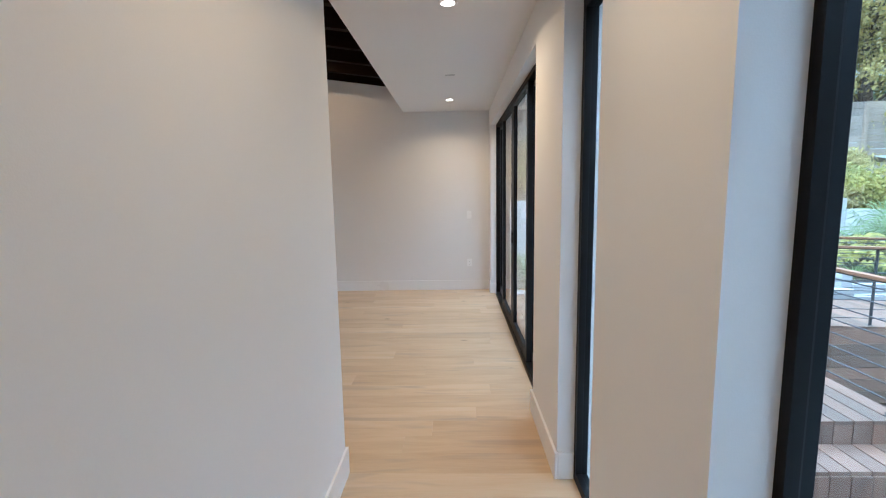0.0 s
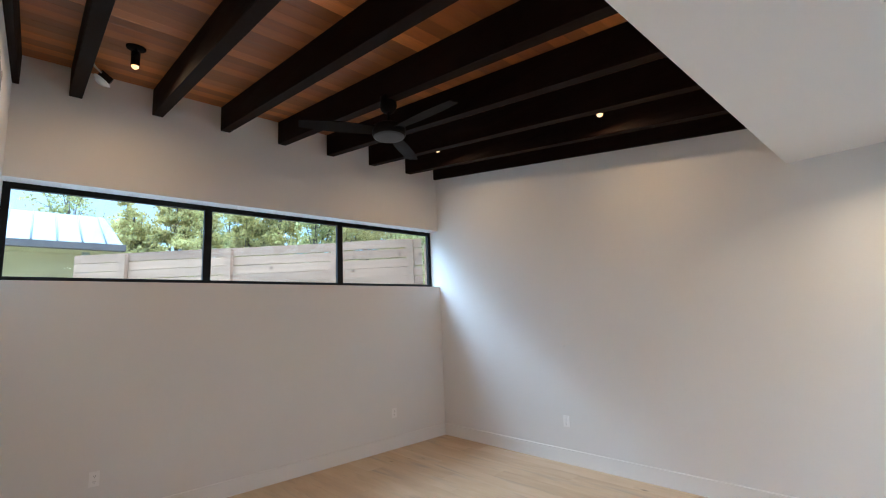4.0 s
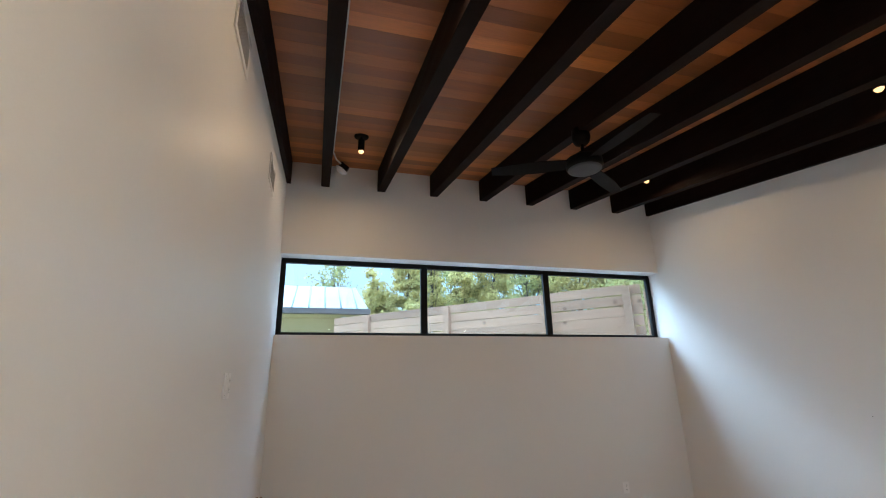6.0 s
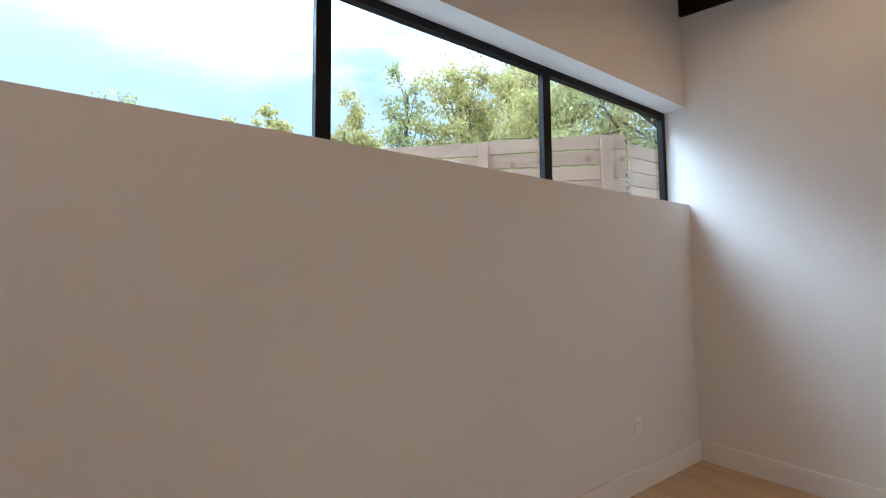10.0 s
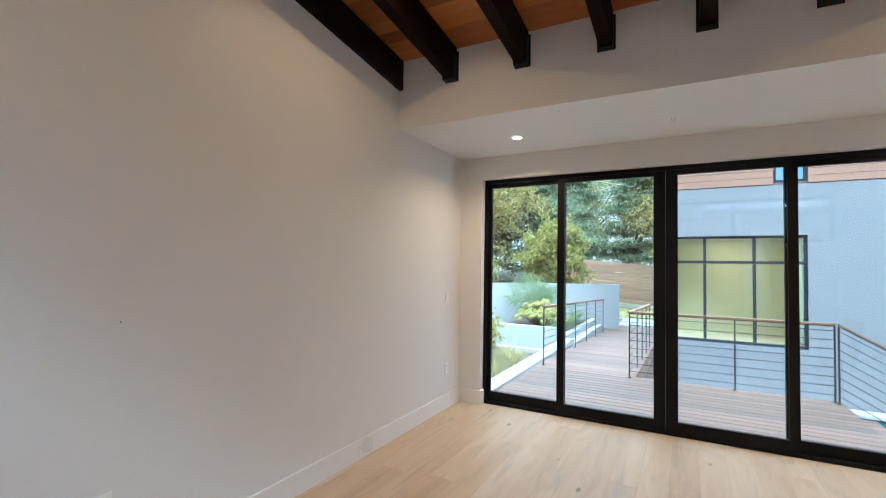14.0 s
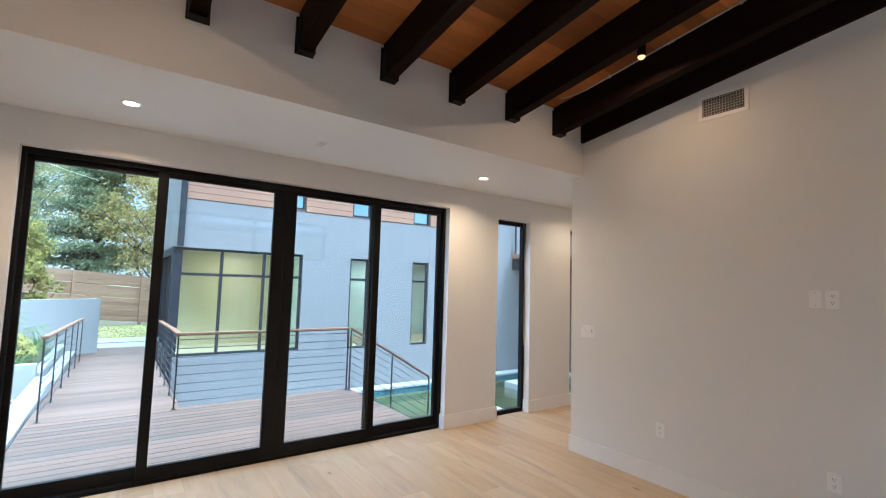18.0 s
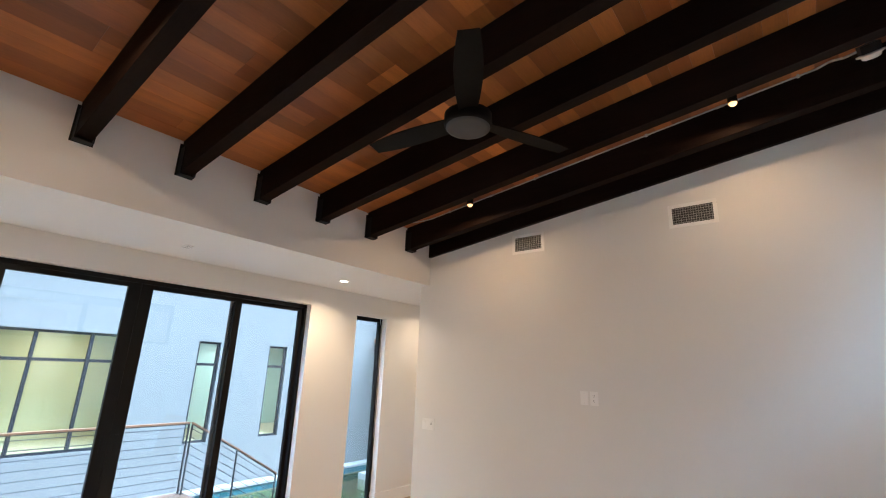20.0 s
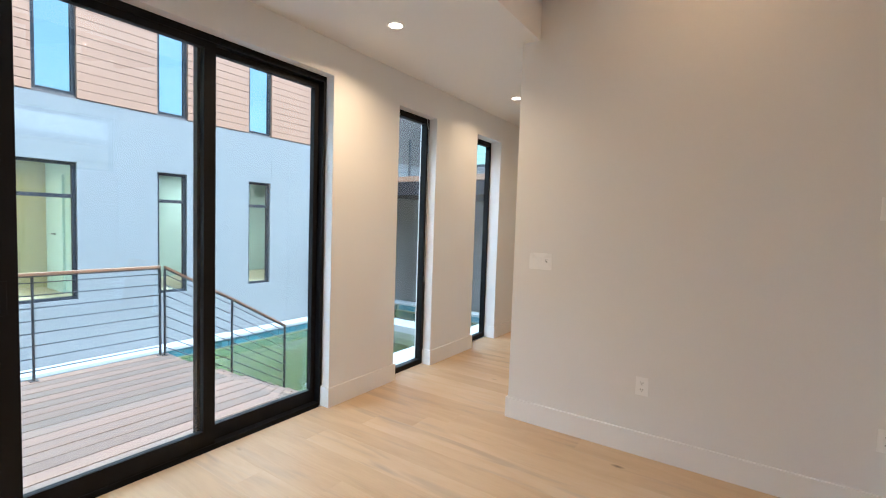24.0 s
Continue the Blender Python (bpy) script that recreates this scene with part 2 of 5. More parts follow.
M = dict(
    wall=mat("wall_paint", (0.76, 0.745, 0.72), 0.5, var=0.018, scale=0.9, fine=140, bump=0.05, bump_scale=260, coords="World"),
    ceil=mat("ceiling_paint", (0.80, 0.79, 0.775), 0.75, var=0.015, scale=0.8, fine=120, bump=0.04, bump_scale=220, coords="World"),
    trim=mat("trim_paint", (0.80, 0.785, 0.76), 0.34, var=0.015, scale=2, fine=90, bump=0.02, coords="World"),
    black=mat("black_aluminium", (0.007, 0.007, 0.008), 0.5, 0.0, var=0.12, scale=4, fine=300, bump=0.02, spec=0.18),
    steel=mat("dark_steel", (0.055, 0.06, 0.068), 0.45, 0.6, var=0.12, scale=6, fine=200, bump=0.02),
    galv=mat("galvanised_steel", (0.60, 0.60, 0.59), 0.42, 0.35, var=0.1, scale=12, fine=120, bump=0.03),
    cable=mat("steel_cable", (0.075, 0.08, 0.09), 0.5, 0.4, var=0.1),
    beam=mat("dark_stained_timber", (0.0115, 0.0062, 0.0047), 0.65, spec=0.06, var=0.5, scale=2.4, fine=30, bump=0.18, stretch=(0.35, 5, 5), rand=0.12),
    cedar=mat("cedar_boards", (0.48, 0.17, 0.035), 0.45, var=0.22, scale=2.0, fine=26, bump=0.1, stretch=(6, 0.5, 6), rand=0.42, island=True, tint=(0.23, 0.072, 0.017)),
    oak=oak_mat("limed_oak"),
    subfloor=mat("subfloor", (0.10, 0.075, 0.05), 0.8),
    plate=mat("white_plastic", (0.86, 0.85, 0.83), 0.3, var=0.01, bump=0.0),
    slot=mat("dark_slot", (0.05, 0.048, 0.045), 0.6, var=0.05, bump=0.0),
    grille=mat("grille_metal", (0.48, 0.475, 0.46), 0.4, 0.1, var=0.03, bump=0.0),
    fanblk=mat("fan_black", (0.006, 0.0055, 0.0055), 0.65, spec=0.1, var=0.1, bump=0.0),
    diffuser=mat("frosted_diffuser", (0.028, 0.028, 0.03), 0.5, var=0.02, bump=0.0),
    panel=mat("maple_panel", (0.52, 0.335, 0.185), 0.5, var=0.1, scale=3, fine=50, bump=0.05, stretch=(0.6, 8, 8)),
    paneledge=mat("plywood_edge", (0.40, 0.25, 0.13), 0.7, var=0.18, scale=6, fine=70, bump=0.1, stretch=(1, 1, 12)),
    glass=glass_mat("window_glass", (0.97, 1.0, 0.99)),
    housegl=glass_mat("tinted_glass", (0.80, 0.90, 0.855)),
    coated=glass_mat("coated_glass", (0.44, 0.62, 0.68), 0.02),
    lamp=glow("lamp_lens", (1.0, 0.84, 0.62), 9.0),
    spot=glow("spot_lens", (1.0, 0.48, 0.14), 1.4),
    deck=mat("deck_hardwood", (0.20, 0.112, 0.075), 0.55, var=0.2, scale=2.0, fine=30, bump=0.05, stretch=(8, 0.6, 8), rand=0.28, tint=(0.155, 0.10, 0.072)),
    rail=mat("rail_hardwood", (0.24, 0.12, 0.065), 0.5, var=0.2, scale=3, fine=40, bump=0.1, stretch=(4, 1, 4)),
    stucco=mat("pale_stucco", (0.198, 0.193, 0.189), 0.85, var=0.05, scale=0.7, fine=45, bump=0.006, coords="World"),
    white=mat("white_render", (0.38, 0.385, 0.38), 0.8, var=0.06, scale=0.8, fine=40, bump=0.1, coords="World"),
    siding=mat("cedar_siding", (0.28, 0.142, 0.083), 0.55, var=0.15, scale=2, fine=26, bump=0.1, stretch=(8, 0.5, 8), rand=0.18, island=True, tint=(0.30, 0.165, 0.10)),
    fence=mat("pale_cedar_fence", (0.37, 0.225, 0.145), 0.75, var=0.25, scale=2.5, fine=24, bump=0.15, stretch=(0.5, 0.5, 8), rand=0.12, tint=(0.28, 0.165, 0.105)),
    # lighter copy of the cedar fence, its brighter light put into the colour
    fencepale=mat("sun_bleached_fence", (0.52, 0.45, 0.39), 0.75, var=0.2, scale=2.5, fine=24, bump=0.12, stretch=(0.5, 0.5, 8), rand=0.15, tint=(0.45, 0.37, 0.31)),
    fencegrey=mat("weathered_fence", (0.26, 0.23, 0.20), 0.8, var=0.2, scale=2.5, fine=24, bump=0.15, stretch=(0.5, 0.5, 8), rand=0.15, tint=(0.33, 0.27, 0.21)),
    roofm=mat("standing_seam_metal", (0.11, 0.116, 0.126), 0.5, 0.3, var=0.05, scale=1, fine=40, bump=0.02),
    eave=mat("eave_paint", (0.09, 0.07, 0.065), 0.5, var=0.1),
    tan=mat("tan_wall", (0.56, 0.48, 0.28), 0.7, var=0.05, scale=0.8, coords="World", bump=0.02),
    mint=mat("pale_green_wall", (0.60, 0.72, 0.64), 0.7, var=0.03, scale=0.8, coords="World", bump=0.02),
    indoor=mat("indoor_floor", (0.55, 0.45, 0.30), 0.5, var=0.1, scale=2, coords="World", bump=0.02),
    slate=mat("slate_paint", (0.02, 0.0225, 0.028), 0.65, spec=0.25, var=0.08, scale=1.5, fine=60, bump=0.03, coords="World"),
    concrete=mat("pale_concrete", (0.42, 0.415, 0.40), 0.8, var=0.1, scale=1.5, fine=30, bump=0.12, coords="World"),
    tile=mat("pool_tile", (0.05, 0.17, 0.21), 0.25, var=0.2, scale=5, fine=30, bump=0.03, rand=0.25),
    pool=mat("pool_plaster", (0.23, 0.24, 0.16), 0.7, var=0.12, scale=1.2, coords="World"),
    soil=mat("mulch", (0.10, 0.07, 0.045), 0.95, var=0.4, scale=8, fine=60, bump=0.6, coords="World"),
    ground=mat("dry_ground", (0.16, 0.14, 0.085), 0.95, var=0.35, scale=0.7, fine=14, bump=0.5, coords="World"),
    bark=mat("bark", (0.10, 0.08, 0.063), 0.9, var=0.35, scale=4, fine=22, bump=0.7, stretch=(3, 3, 0.7)),
    turf=mat("turf", (0.36, 0.33, 0.13), 0.9, var=0.25, scale=2.5, fine=30, bump=0.4, coords="World"),
    lawn=mat("lawn_blades", (0.40, 0.38, 0.14), 0.7, var=0.2, rand=0.3, island=True, bump=0.0),
)


def add_knots(m, scale, stretch, dark):
    """Small dark round knots scattered over a timber surface."""
    n, l = m.node_tree.nodes, m.node_tree.links
    b = n["Principled BSDF"]
    old = b.inputs["Base Color"].links[0].from_socket
    vec = [x for x in n if x.bl_idname == "ShaderNodeTexNoise"][0].inputs["Vector"].links[0].from_socket
    mp = n.new("ShaderNodeMapping")
    mp.inputs["Scale"].default_value = stretch
    l.new(vec, mp.inputs["Vector"])
    v = n.new("ShaderNodeTexVoronoi")
    v.inputs["Scale"].default_value = scale
    l.new(mp.outputs["Vector"], v.inputs["Vector"])
    r = n.new("ShaderNodeMapRange")
    r.inputs["From Min"].default_value, r.inputs["From Max"].default_value = 0.16, 0.07
    l.new(v.outputs["Distance"], r.inputs["Value"])
    mx = n.new("ShaderNodeMix")
    mx.data_type = "RGBA"
    l.new(r.outputs["Result"], mx.inputs["Factor"])
    l.new(old, mx.inputs["A"])
    mx.inputs["B"].default_value = (*dark, 1)
    l.new(mx.outputs["Result"], b.inputs["Base Color"])


add_knots(M["fence"], 1.7, (4.0, 4.0, 0.25), (0.16, 0.085, 0.045))
M["coated"].node_tree.nodes["Principled BSDF"].inputs["Metallic"].default_value = 0.95
water = glass_mat("pool_water", (0.36, 0.45, 0.25), 0.03)
water.node_tree.nodes["Principled BSDF"].inputs["IOR"].default_value = 1.33


def leaf_mat(name, a, b):
    m = mat(name, a, 0.8, var=0.15, scale=2.0, fine=20, rand=0.28, island=True, tint=b, bump=0.0, spec=0.1)
    n, l = m.node_tree.nodes, m.node_tree.links
    b = n["Principled BSDF"]
    tr = n.new("ShaderNodeBsdfTranslucent")
    l.new(b.inputs["Base Color"].links[0].from_socket, tr.inputs["Color"])
    ms = n.new("ShaderNodeMixShader")
    ms.inputs["Fac"].default_value = 0.48
    l.new(b.outputs["BSDF"], ms.inputs[1]), l.new(tr.outputs["BSDF"], ms.inputs[2])
    l.new(ms.outputs["Shader"], n["Material Output"].inputs["Surface"])
    return m


LEAF = dict(
    oak=leaf_mat("oak_leaves", (0.29, 0.30, 0.12), (0.45, 0.41, 0.18)),
    olive=leaf_mat("autumn_leaves", (0.54, 0.44, 0.18), (0.42, 0.38, 0.15)),
    pine=leaf_mat("cedar_foliage", (0.22, 0.28, 0.17), (0.32, 0.36, 0.21)),
    shrub=leaf_mat("shrub_leaves", (0.25, 0.28, 0.10), (0.40, 0.38, 0.15)),
    straw=leaf_mat("dry_grass", (0.50, 0.42, 0.20), (0.39, 0.35, 0.15)),
    frond=leaf_mat("palm_fronds", (0.17, 0.25, 0.11), (0.26, 0.32, 0.15)),
    yellow=leaf_mat("variegated_leaves", (0.46, 0.40, 0.13), (0.32, 0.32, 0.10)),
    dead=leaf_mat("brown_leaves", (0.31, 0.19, 0.12), (0.38, 0.26, 0.17)),
)


# ---- building helpers ----
def mesh_of(name, bm, material):
    me = bpy.data.meshes.new(name)
    bm.to_mesh(me)
    bm.free()
    if material is not None:
        me.materials.append(material)
    return me


def part(name, bm, material, parent=None, label=""):
    """One bmesh as one mesh object, under a thing or a part."""
    ob = new(name, mesh_of(name, bm, material))
    if parent is not None:
        ob.parent = parent
    return tagged(ob, label)


def thing(name, at, label, category, group="", kind=""):
    e = new(name)
    e.empty_display_size = 0.1
    e.location = at
    return tagged(e, label, category, group, kind)


def structure(name, bm, material, label, category):
    return tagged(part(name, bm, material), label, category, kind="structure")


def box(bm, x0, x1, y0, y1, z0, z1, bevel=0.0):
    v = [bm.verts.new((x, y, z)) for x in (x0, x1) for y in (y0, y1) for z in (z0, z1)]
    fs = [bm.faces.new([v[i] for i in q]) for q in ((0, 1, 3, 2), (4, 6, 7, 5), (0, 4, 5, 1), (2, 3, 7, 6), (0, 2, 6, 4), (1, 5, 7, 3))]
    if bevel:
        es = list({e for f in fs for e in f.edges})
        bmesh.ops.bevel(bm, geom=es, offset=bevel, segments=2, profile=0.6, affect="EDGES")
    return v


def boxes(*rows, bevel=0.0):
    bm = bmesh.new()
    for r in rows:
        box(bm, *r, bevel=bevel)
    return bm


def cyl(bm, p, q, r0, r1=None, seg=16, caps=True):
    """A round bar from p to q."""
    p, q = Vector(p), Vector(q)
    r1 = r0 if r1 is None else r1
    turn = (q - p).to_track_quat("Z", "Y").to_matrix()
    rings = []
    for c, r in ((p, r0), (q, r1)):
        rings.append([bm.verts.new(c + turn @ Vector((r * math.cos(a), r * math.sin(a), 0))) for a in (2 * math.pi * i / seg for i in range(seg))])
    for i in range(seg):
        f = bm.faces.new((rings[0][i], rings[0][(i + 1) % seg], rings[1][(i + 1) % seg], rings[1][i]))
        f.smooth = True
    if caps:
        bm.faces.new(rings[0][::-1]), bm.faces.new(rings[1])
    return bm


def lathe(bm, profile, seg=32, at=(0, 0, 0), cap=True):
    """A turned shape from (radius, height) pairs about the vertical."""
    at = Vector(at)
    rings = [[bm.verts.new(at + Vector((r * math.cos(a), r * math.sin(a), z))) for a in (2 * math.pi * i / seg for i in range(seg))] for r, z in profile]
    for a, b in zip(rings, rings[1:]):
        for i in range(seg):
            bm.faces.new((a[i], a[(i + 1) % seg], b[(i + 1) % seg], b[i])).smooth = True
    if cap:
        bm.faces.new(rings[0][::-1]), bm.faces.new(rings[-1])
    return bm


def tube(bm, pts, r, seg=8):
    """A bent pipe through points."""
    for p, q in zip(pts, pts[1:]):
        cyl(bm, p, q, r, seg=seg)
    return bm


# ---- plan of the house ----
S, N, W, XS, XH = 0.160, 4.753, -5.440, -1.280, -1.150
DY0, DY1, DT = 0.870, 4.497, 2.462  # sliding door
A0, A1, C0, C1 = -0.443, 0.124, -1.815, -1.238  # slim windows
ZS, SILL, HEAD, TOP = 2.708, 2.034, 2.855, 2.425
SLOPE, DEPTH = 0.1408, 0.262
BEAM_Y = [S + 0.022, 0.561, 1.172, 1.783, 2.394, 3.005, 3.616, 4.227, N - 0.022]


def beam_z(x):
    return 3.045 + SLOPE * (XS - x)


def ceil_z(x):
    return beam_z(x) + DEPTH


structure("wall_north", boxes((-5.672, 0.2, N, N + 0.2, -0.3, 4.4)), M["wall"], "smooth off-white painted drywall with a soft sheen", "wall")
structure("wall_south", boxes((-5.672, XH, S - 0.14, S, -0.3, 4.4)), M["wall"], "smooth off-white painted drywall ending at the hallway", "wall")
structure("wall_hall", boxes((XH - 0.14, XH, -5.2, S - 0.14, -0.3, 2.9)), M["wall"], "plain off-white painted hallway wall", "wall")
structure("wall_hall_end", boxes((XH - 0.14, 0.2, -5.4, -5.2, -0.3, 2.9)), M["wall"], "plain off-white wall closing the hallway", "wall")
structure("wall_west", boxes((-5.672, W, S, N, -0.3, SILL), (-5.672, W, S, N, HEAD, 4.4)), M["wall"],
          "off-white drywall below and above a long high window", "wall")
structure("wall_east", boxes(
    (0, 0.2, DY1, N, -0.3, DT), (0, 0.2, DY0, DY1, -0.3, -0.02), (0, 0.2, A1, DY0, -0.3, DT),
    (0, 0.2, A0, A1, -0.3, -0.02), (0, 0.2, C1, A0, -0.3, TOP), (0, 0.2, C0, C1, -0.3, -0.02),
    (0, 0.2, -5.2, C0, -0.3, TOP), (0, 0.2, -5.2, A1, TOP, DT), (0, 0.2, -5.2, N, DT, 3.6)), M["wall"],
    "off-white drywall pierced by a sliding glass door and slim windows", "wall")
structure("ceiling_soffit", boxes((XS, 0, S, N, ZS, 3.6), (XH, 0, -5.2, S, ZS, 3.6)), M["ceil"], "flat white dropped ceiling with a crisp edge", "ceiling")

# sloping cedar ceiling: boards run across the beams
bm = bmesh.new()
x = XS
while x > W:
    x2 = max(x - 0.128, W - 0.001)
    y = S
    while y < N:
        y2 = min(N, y + random.choice((2.4, 3.0, 3.6, 4.3)))
        vs = box(bm, x2 + 0.0016, x, y, y2 - 0.0012, 0, 0.018)
        for v in vs:
            v.co.z += ceil_z(v.co.x) + random.uniform(-0.0006, 0.0006)
        y = y2
    x = x2
structure("ceiling", bm, M["cedar"], "sloping ceiling of narrow reddish cedar boards", "ceiling")
bm = boxes((-5.95, 0.2, S - 0.14, N + 0.2, 0, 0.25))
for v in bm.verts:
    v.co.z += ceil_z(v.co.x) + 0.022
structure("roof", bm, M["eave"], "plain dark roof slab over the room", "roof")

# floor bed; its planks are laid last
floor = structure("floor", boxes((W - 0.05, 0.16, S - 0.12, N + 0.05, -0.3, -0.017), (XH - 0.05, 0.16, -5.25, S - 0.12, -0.3, -0.017)), M["subfloor"],
                  "wide pale limed oak plank floor with faint knots", "floor")


def baseboard(name, rows):
    """Square-edged skirting with an eased top, 150 mm high."""
    structure(name, boxes(*rows, bevel=0.005), M["trim"], "plain square white painted skirting board", "baseboard")


B, H = 0.016, 0.15
baseboard("baseboard_north", [(W, 0, N - B, N, -0.006, H)])
baseboard("baseboard_west", [(W, W + B, S + B, N - B, -0.006, H)])
baseboard("baseboard_south", [(W + B, XH + B, S, S + B, -0.006, H)])
baseboard("baseboard_hall", [(XH, XH + B, -5.2, S, -0.006, H)])
baseboard("baseboard_pier_1", [(-B, 0, A1 - B, DY0 + B, -0.006, H), (0, 0.08, DY0, DY0 + B, -0.006, H), (0, 0.088, A1 - B, A1, -0.006, H)])
baseboard("baseboard_pier_2", [(-B, 0, C1 - B, A0 + B, -0.006, H), (0, 0.088, A0, A0 + B, -0.006, H), (0, 0.088, C1 - B, C1, -0.006, H)])
baseboard("baseboard_pier_3", [(-B, 0, -5.2, C0 + B, -0.006, H), (0, 0.088, C0, C0 + B, -0.006, H)])
baseboard("baseboard_corner", [(-B, 0, DY1 - B, N - B, -0.006, H), (0, 0.08, DY1 - B, DY1, -0.006, H)])

# ---- beams ----
for i, by in enumerate(BEAM_Y):
    half = 0.0215 if i in (0, 8) else 0.045
    t = thing("ceiling_beam", (0, by, 0), "dark brown stained timber ceiling beam", "beam", "ceiling beams")
    bm = bmesh.new()
    box(bm, W, XS - 0.003, -half, half, 0, DEPTH - 0.001, bevel=0.004)
    for v in bm.verts:
        v.co.z += beam_z(v.co.x)
    part("timber", bm, M["beam"], t)
    if 0 < i < 8:
        z = beam_z(XS)
        bm = boxes((XS - 0.006, XS - 0.0005, -0.062, 0.062, z - 0.012, z + 0.235), (XS - 0.075, XS - 0.006, -0.052, -0.046, z - 0.006, z + 0.2),
                   (XS - 0.075, XS - 0.006, 0.046, 0.052, z - 0.006, z + 0.2), (XS - 0.075, XS - 0.006, -0.052, 0.052, z - 0.012, z - 0.006))
        part("hanger", bm, M["black"], t, "black steel beam hanger")


# ---- lamps ----
def area_lamp(name, at, size, watts, color, spread=150):
    d = bpy.data.lights.new(name, "AREA")
    d.shape, d.size, d.energy, d.color, d.spread = "DISK", size, watts, color, radians(spread)
    ob = new(name, d)
    ob.location = at
    return ob


WARM = (1.0, 0.66, 0.35)
# the last hall light, at y -3.4, is unseen and added by assumption
for lx, ly, watts in ((-0.580, 3.897, RECESSED), (-0.554, 0.850, RECESSED), (-0.53, -1.07, HALL), (-0.55, -3.4, HALL)):
    t = thing("recessed_light", (lx, ly, ZS), "round white recessed ceiling light, switched on", "light", "recessed lights")
    bm = lathe(bmesh.new(), [(0.043, -0.0035), (0.056, -0.005), (0.060, -0.003), (0.061, -0.0005)], 40, cap=False)
    part("trim_ring", bm, M["trim"], t)
    bm = lathe(bmesh.new(), [(0.0, -0.0032), (0.043, -0.0034)], 40, cap=False)
    part("lens", bm, M["lamp"], t, "glowing warm white lens")
    area_lamp("recessed_lamp", (lx, ly, ZS - 0.012), 0.09, watts, WARM, 145)

for lx, ly in ((-2.335, 0.865), (-4.52, 0.856), (-2.387, 3.945), (-4.437, 3.895)):
    z = ceil_z(lx)
    t = thing("cylinder_spotlight", (lx, ly, z), "small matt black cylinder spotlight, switched on", "light", "cylinder spotlights")
    part("canopy", lathe(bmesh.new(), [(0.066, -0.001), (0.066, -0.010), (0.060, -0.014), (0.0, -0.014)], 32), M["fanblk"], t)
    part("stem", cyl(bmesh.new(), (0, 0, -0.014), (0, 0, -0.044), 0.010, seg=12), M["fanblk"], t)
    part("barrel", lathe(bmesh.new(), [(0.0, -0.042), (0.027, -0.042), (0.030, -0.046), (0.030, -0.158), (0.0275, -0.158), (0.0275, -0.15)], 32, cap=False), M["fanblk"], t)
    part("lens", lathe(bmesh.new(), [(0.0, -0.180), (0.012, -0.178), (0.021, -0.171), (0.026, -0.162), (0.0272, -0.1505)], 24, cap=False), M["spot"], t, "glowing amber lens")
    area_lamp("spot_lamp", (lx, ly, z - 0.185), 0.03, SPOTW, (1.0, 0.58, 0.26), 178)


# ---- high window in the west wall ----
XW = -5.615
win = tagged(thing("window_1", (XW, 0, SILL), "long high window in a slim black metal frame", "window"), kind="structure")
part("window_frame", boxes((-0.05, 0, S, N, 0.0, 0.045), (-0.05, 0, S, N, HEAD - SILL - 0.05, HEAD - SILL),
                           (-0.05, 0, S, S + 0.05, 0.045, HEAD - SILL - 0.05), (-0.05, 0, N - 0.05, N, 0.045, HEAD - SILL - 0.05)), M["black"], win)
for my in (1.70, 3.235):
    part("mullion", boxes((-0.045, 0.002, my - 0.037, my + 0.037, 0.045, HEAD - SILL - 0.05), bevel=0.002), M["black"], win)
for a, b in ((S + 0.05, 1.658), (1.742, 3.193), (3.277, N - 0.05)):
    g = part("pane", boxes((-0.042, -0.034, a - 0.005, b + 0.005, 0.04, HEAD - SILL - 0.045)), M["glass"], win)
    g.visible_shadow = False


# ---- slim windows in the east wall ----
def slim_window(name, y0, y1, x=0.09, w=0.045):
    t = tagged(thing(name, (x, 0, 0), "tall slim fixed window in a black metal frame", "window"), kind="structure")
    top = TOP
    part("window_frame", boxes((0, 0.065, y0, y0 + w, 0.0, top), (0, 0.065, y1 - w, y1, 0.0, top),
                               (0, 0.065, y0 + w, y1 - w, 0.0, 0.05), (0, 0.065, y0 + w, y1 - w, top - 0.05, top)), M["black"], t)
    g = part("pane", boxes((0.03, 0.038, y0 + w - 0.005, y1 - w + 0.005, 0.045, top - 0.045)), M["glass"], t)
    g.visible_shadow = False
    return t


slim_window("window_2", A0, A1)
slim_window("window_3", C0, C1, 0.135, 0.03)

# loose sensor wire in the corner of the first slim window
t = thing("sensor_wire", (0.084, -0.40, TOP), "thin white wire hanging from the window head", "wire")
part("wire", tube(bmesh.new(), [(0, 0, 0), (-0.004, 0.004, -0.03), (0.002, -0.01, -0.06), (0.0, -0.024, -0.10), (0.0, -0.024, -1.6)], 0.0025, 6), M["plate"], t)

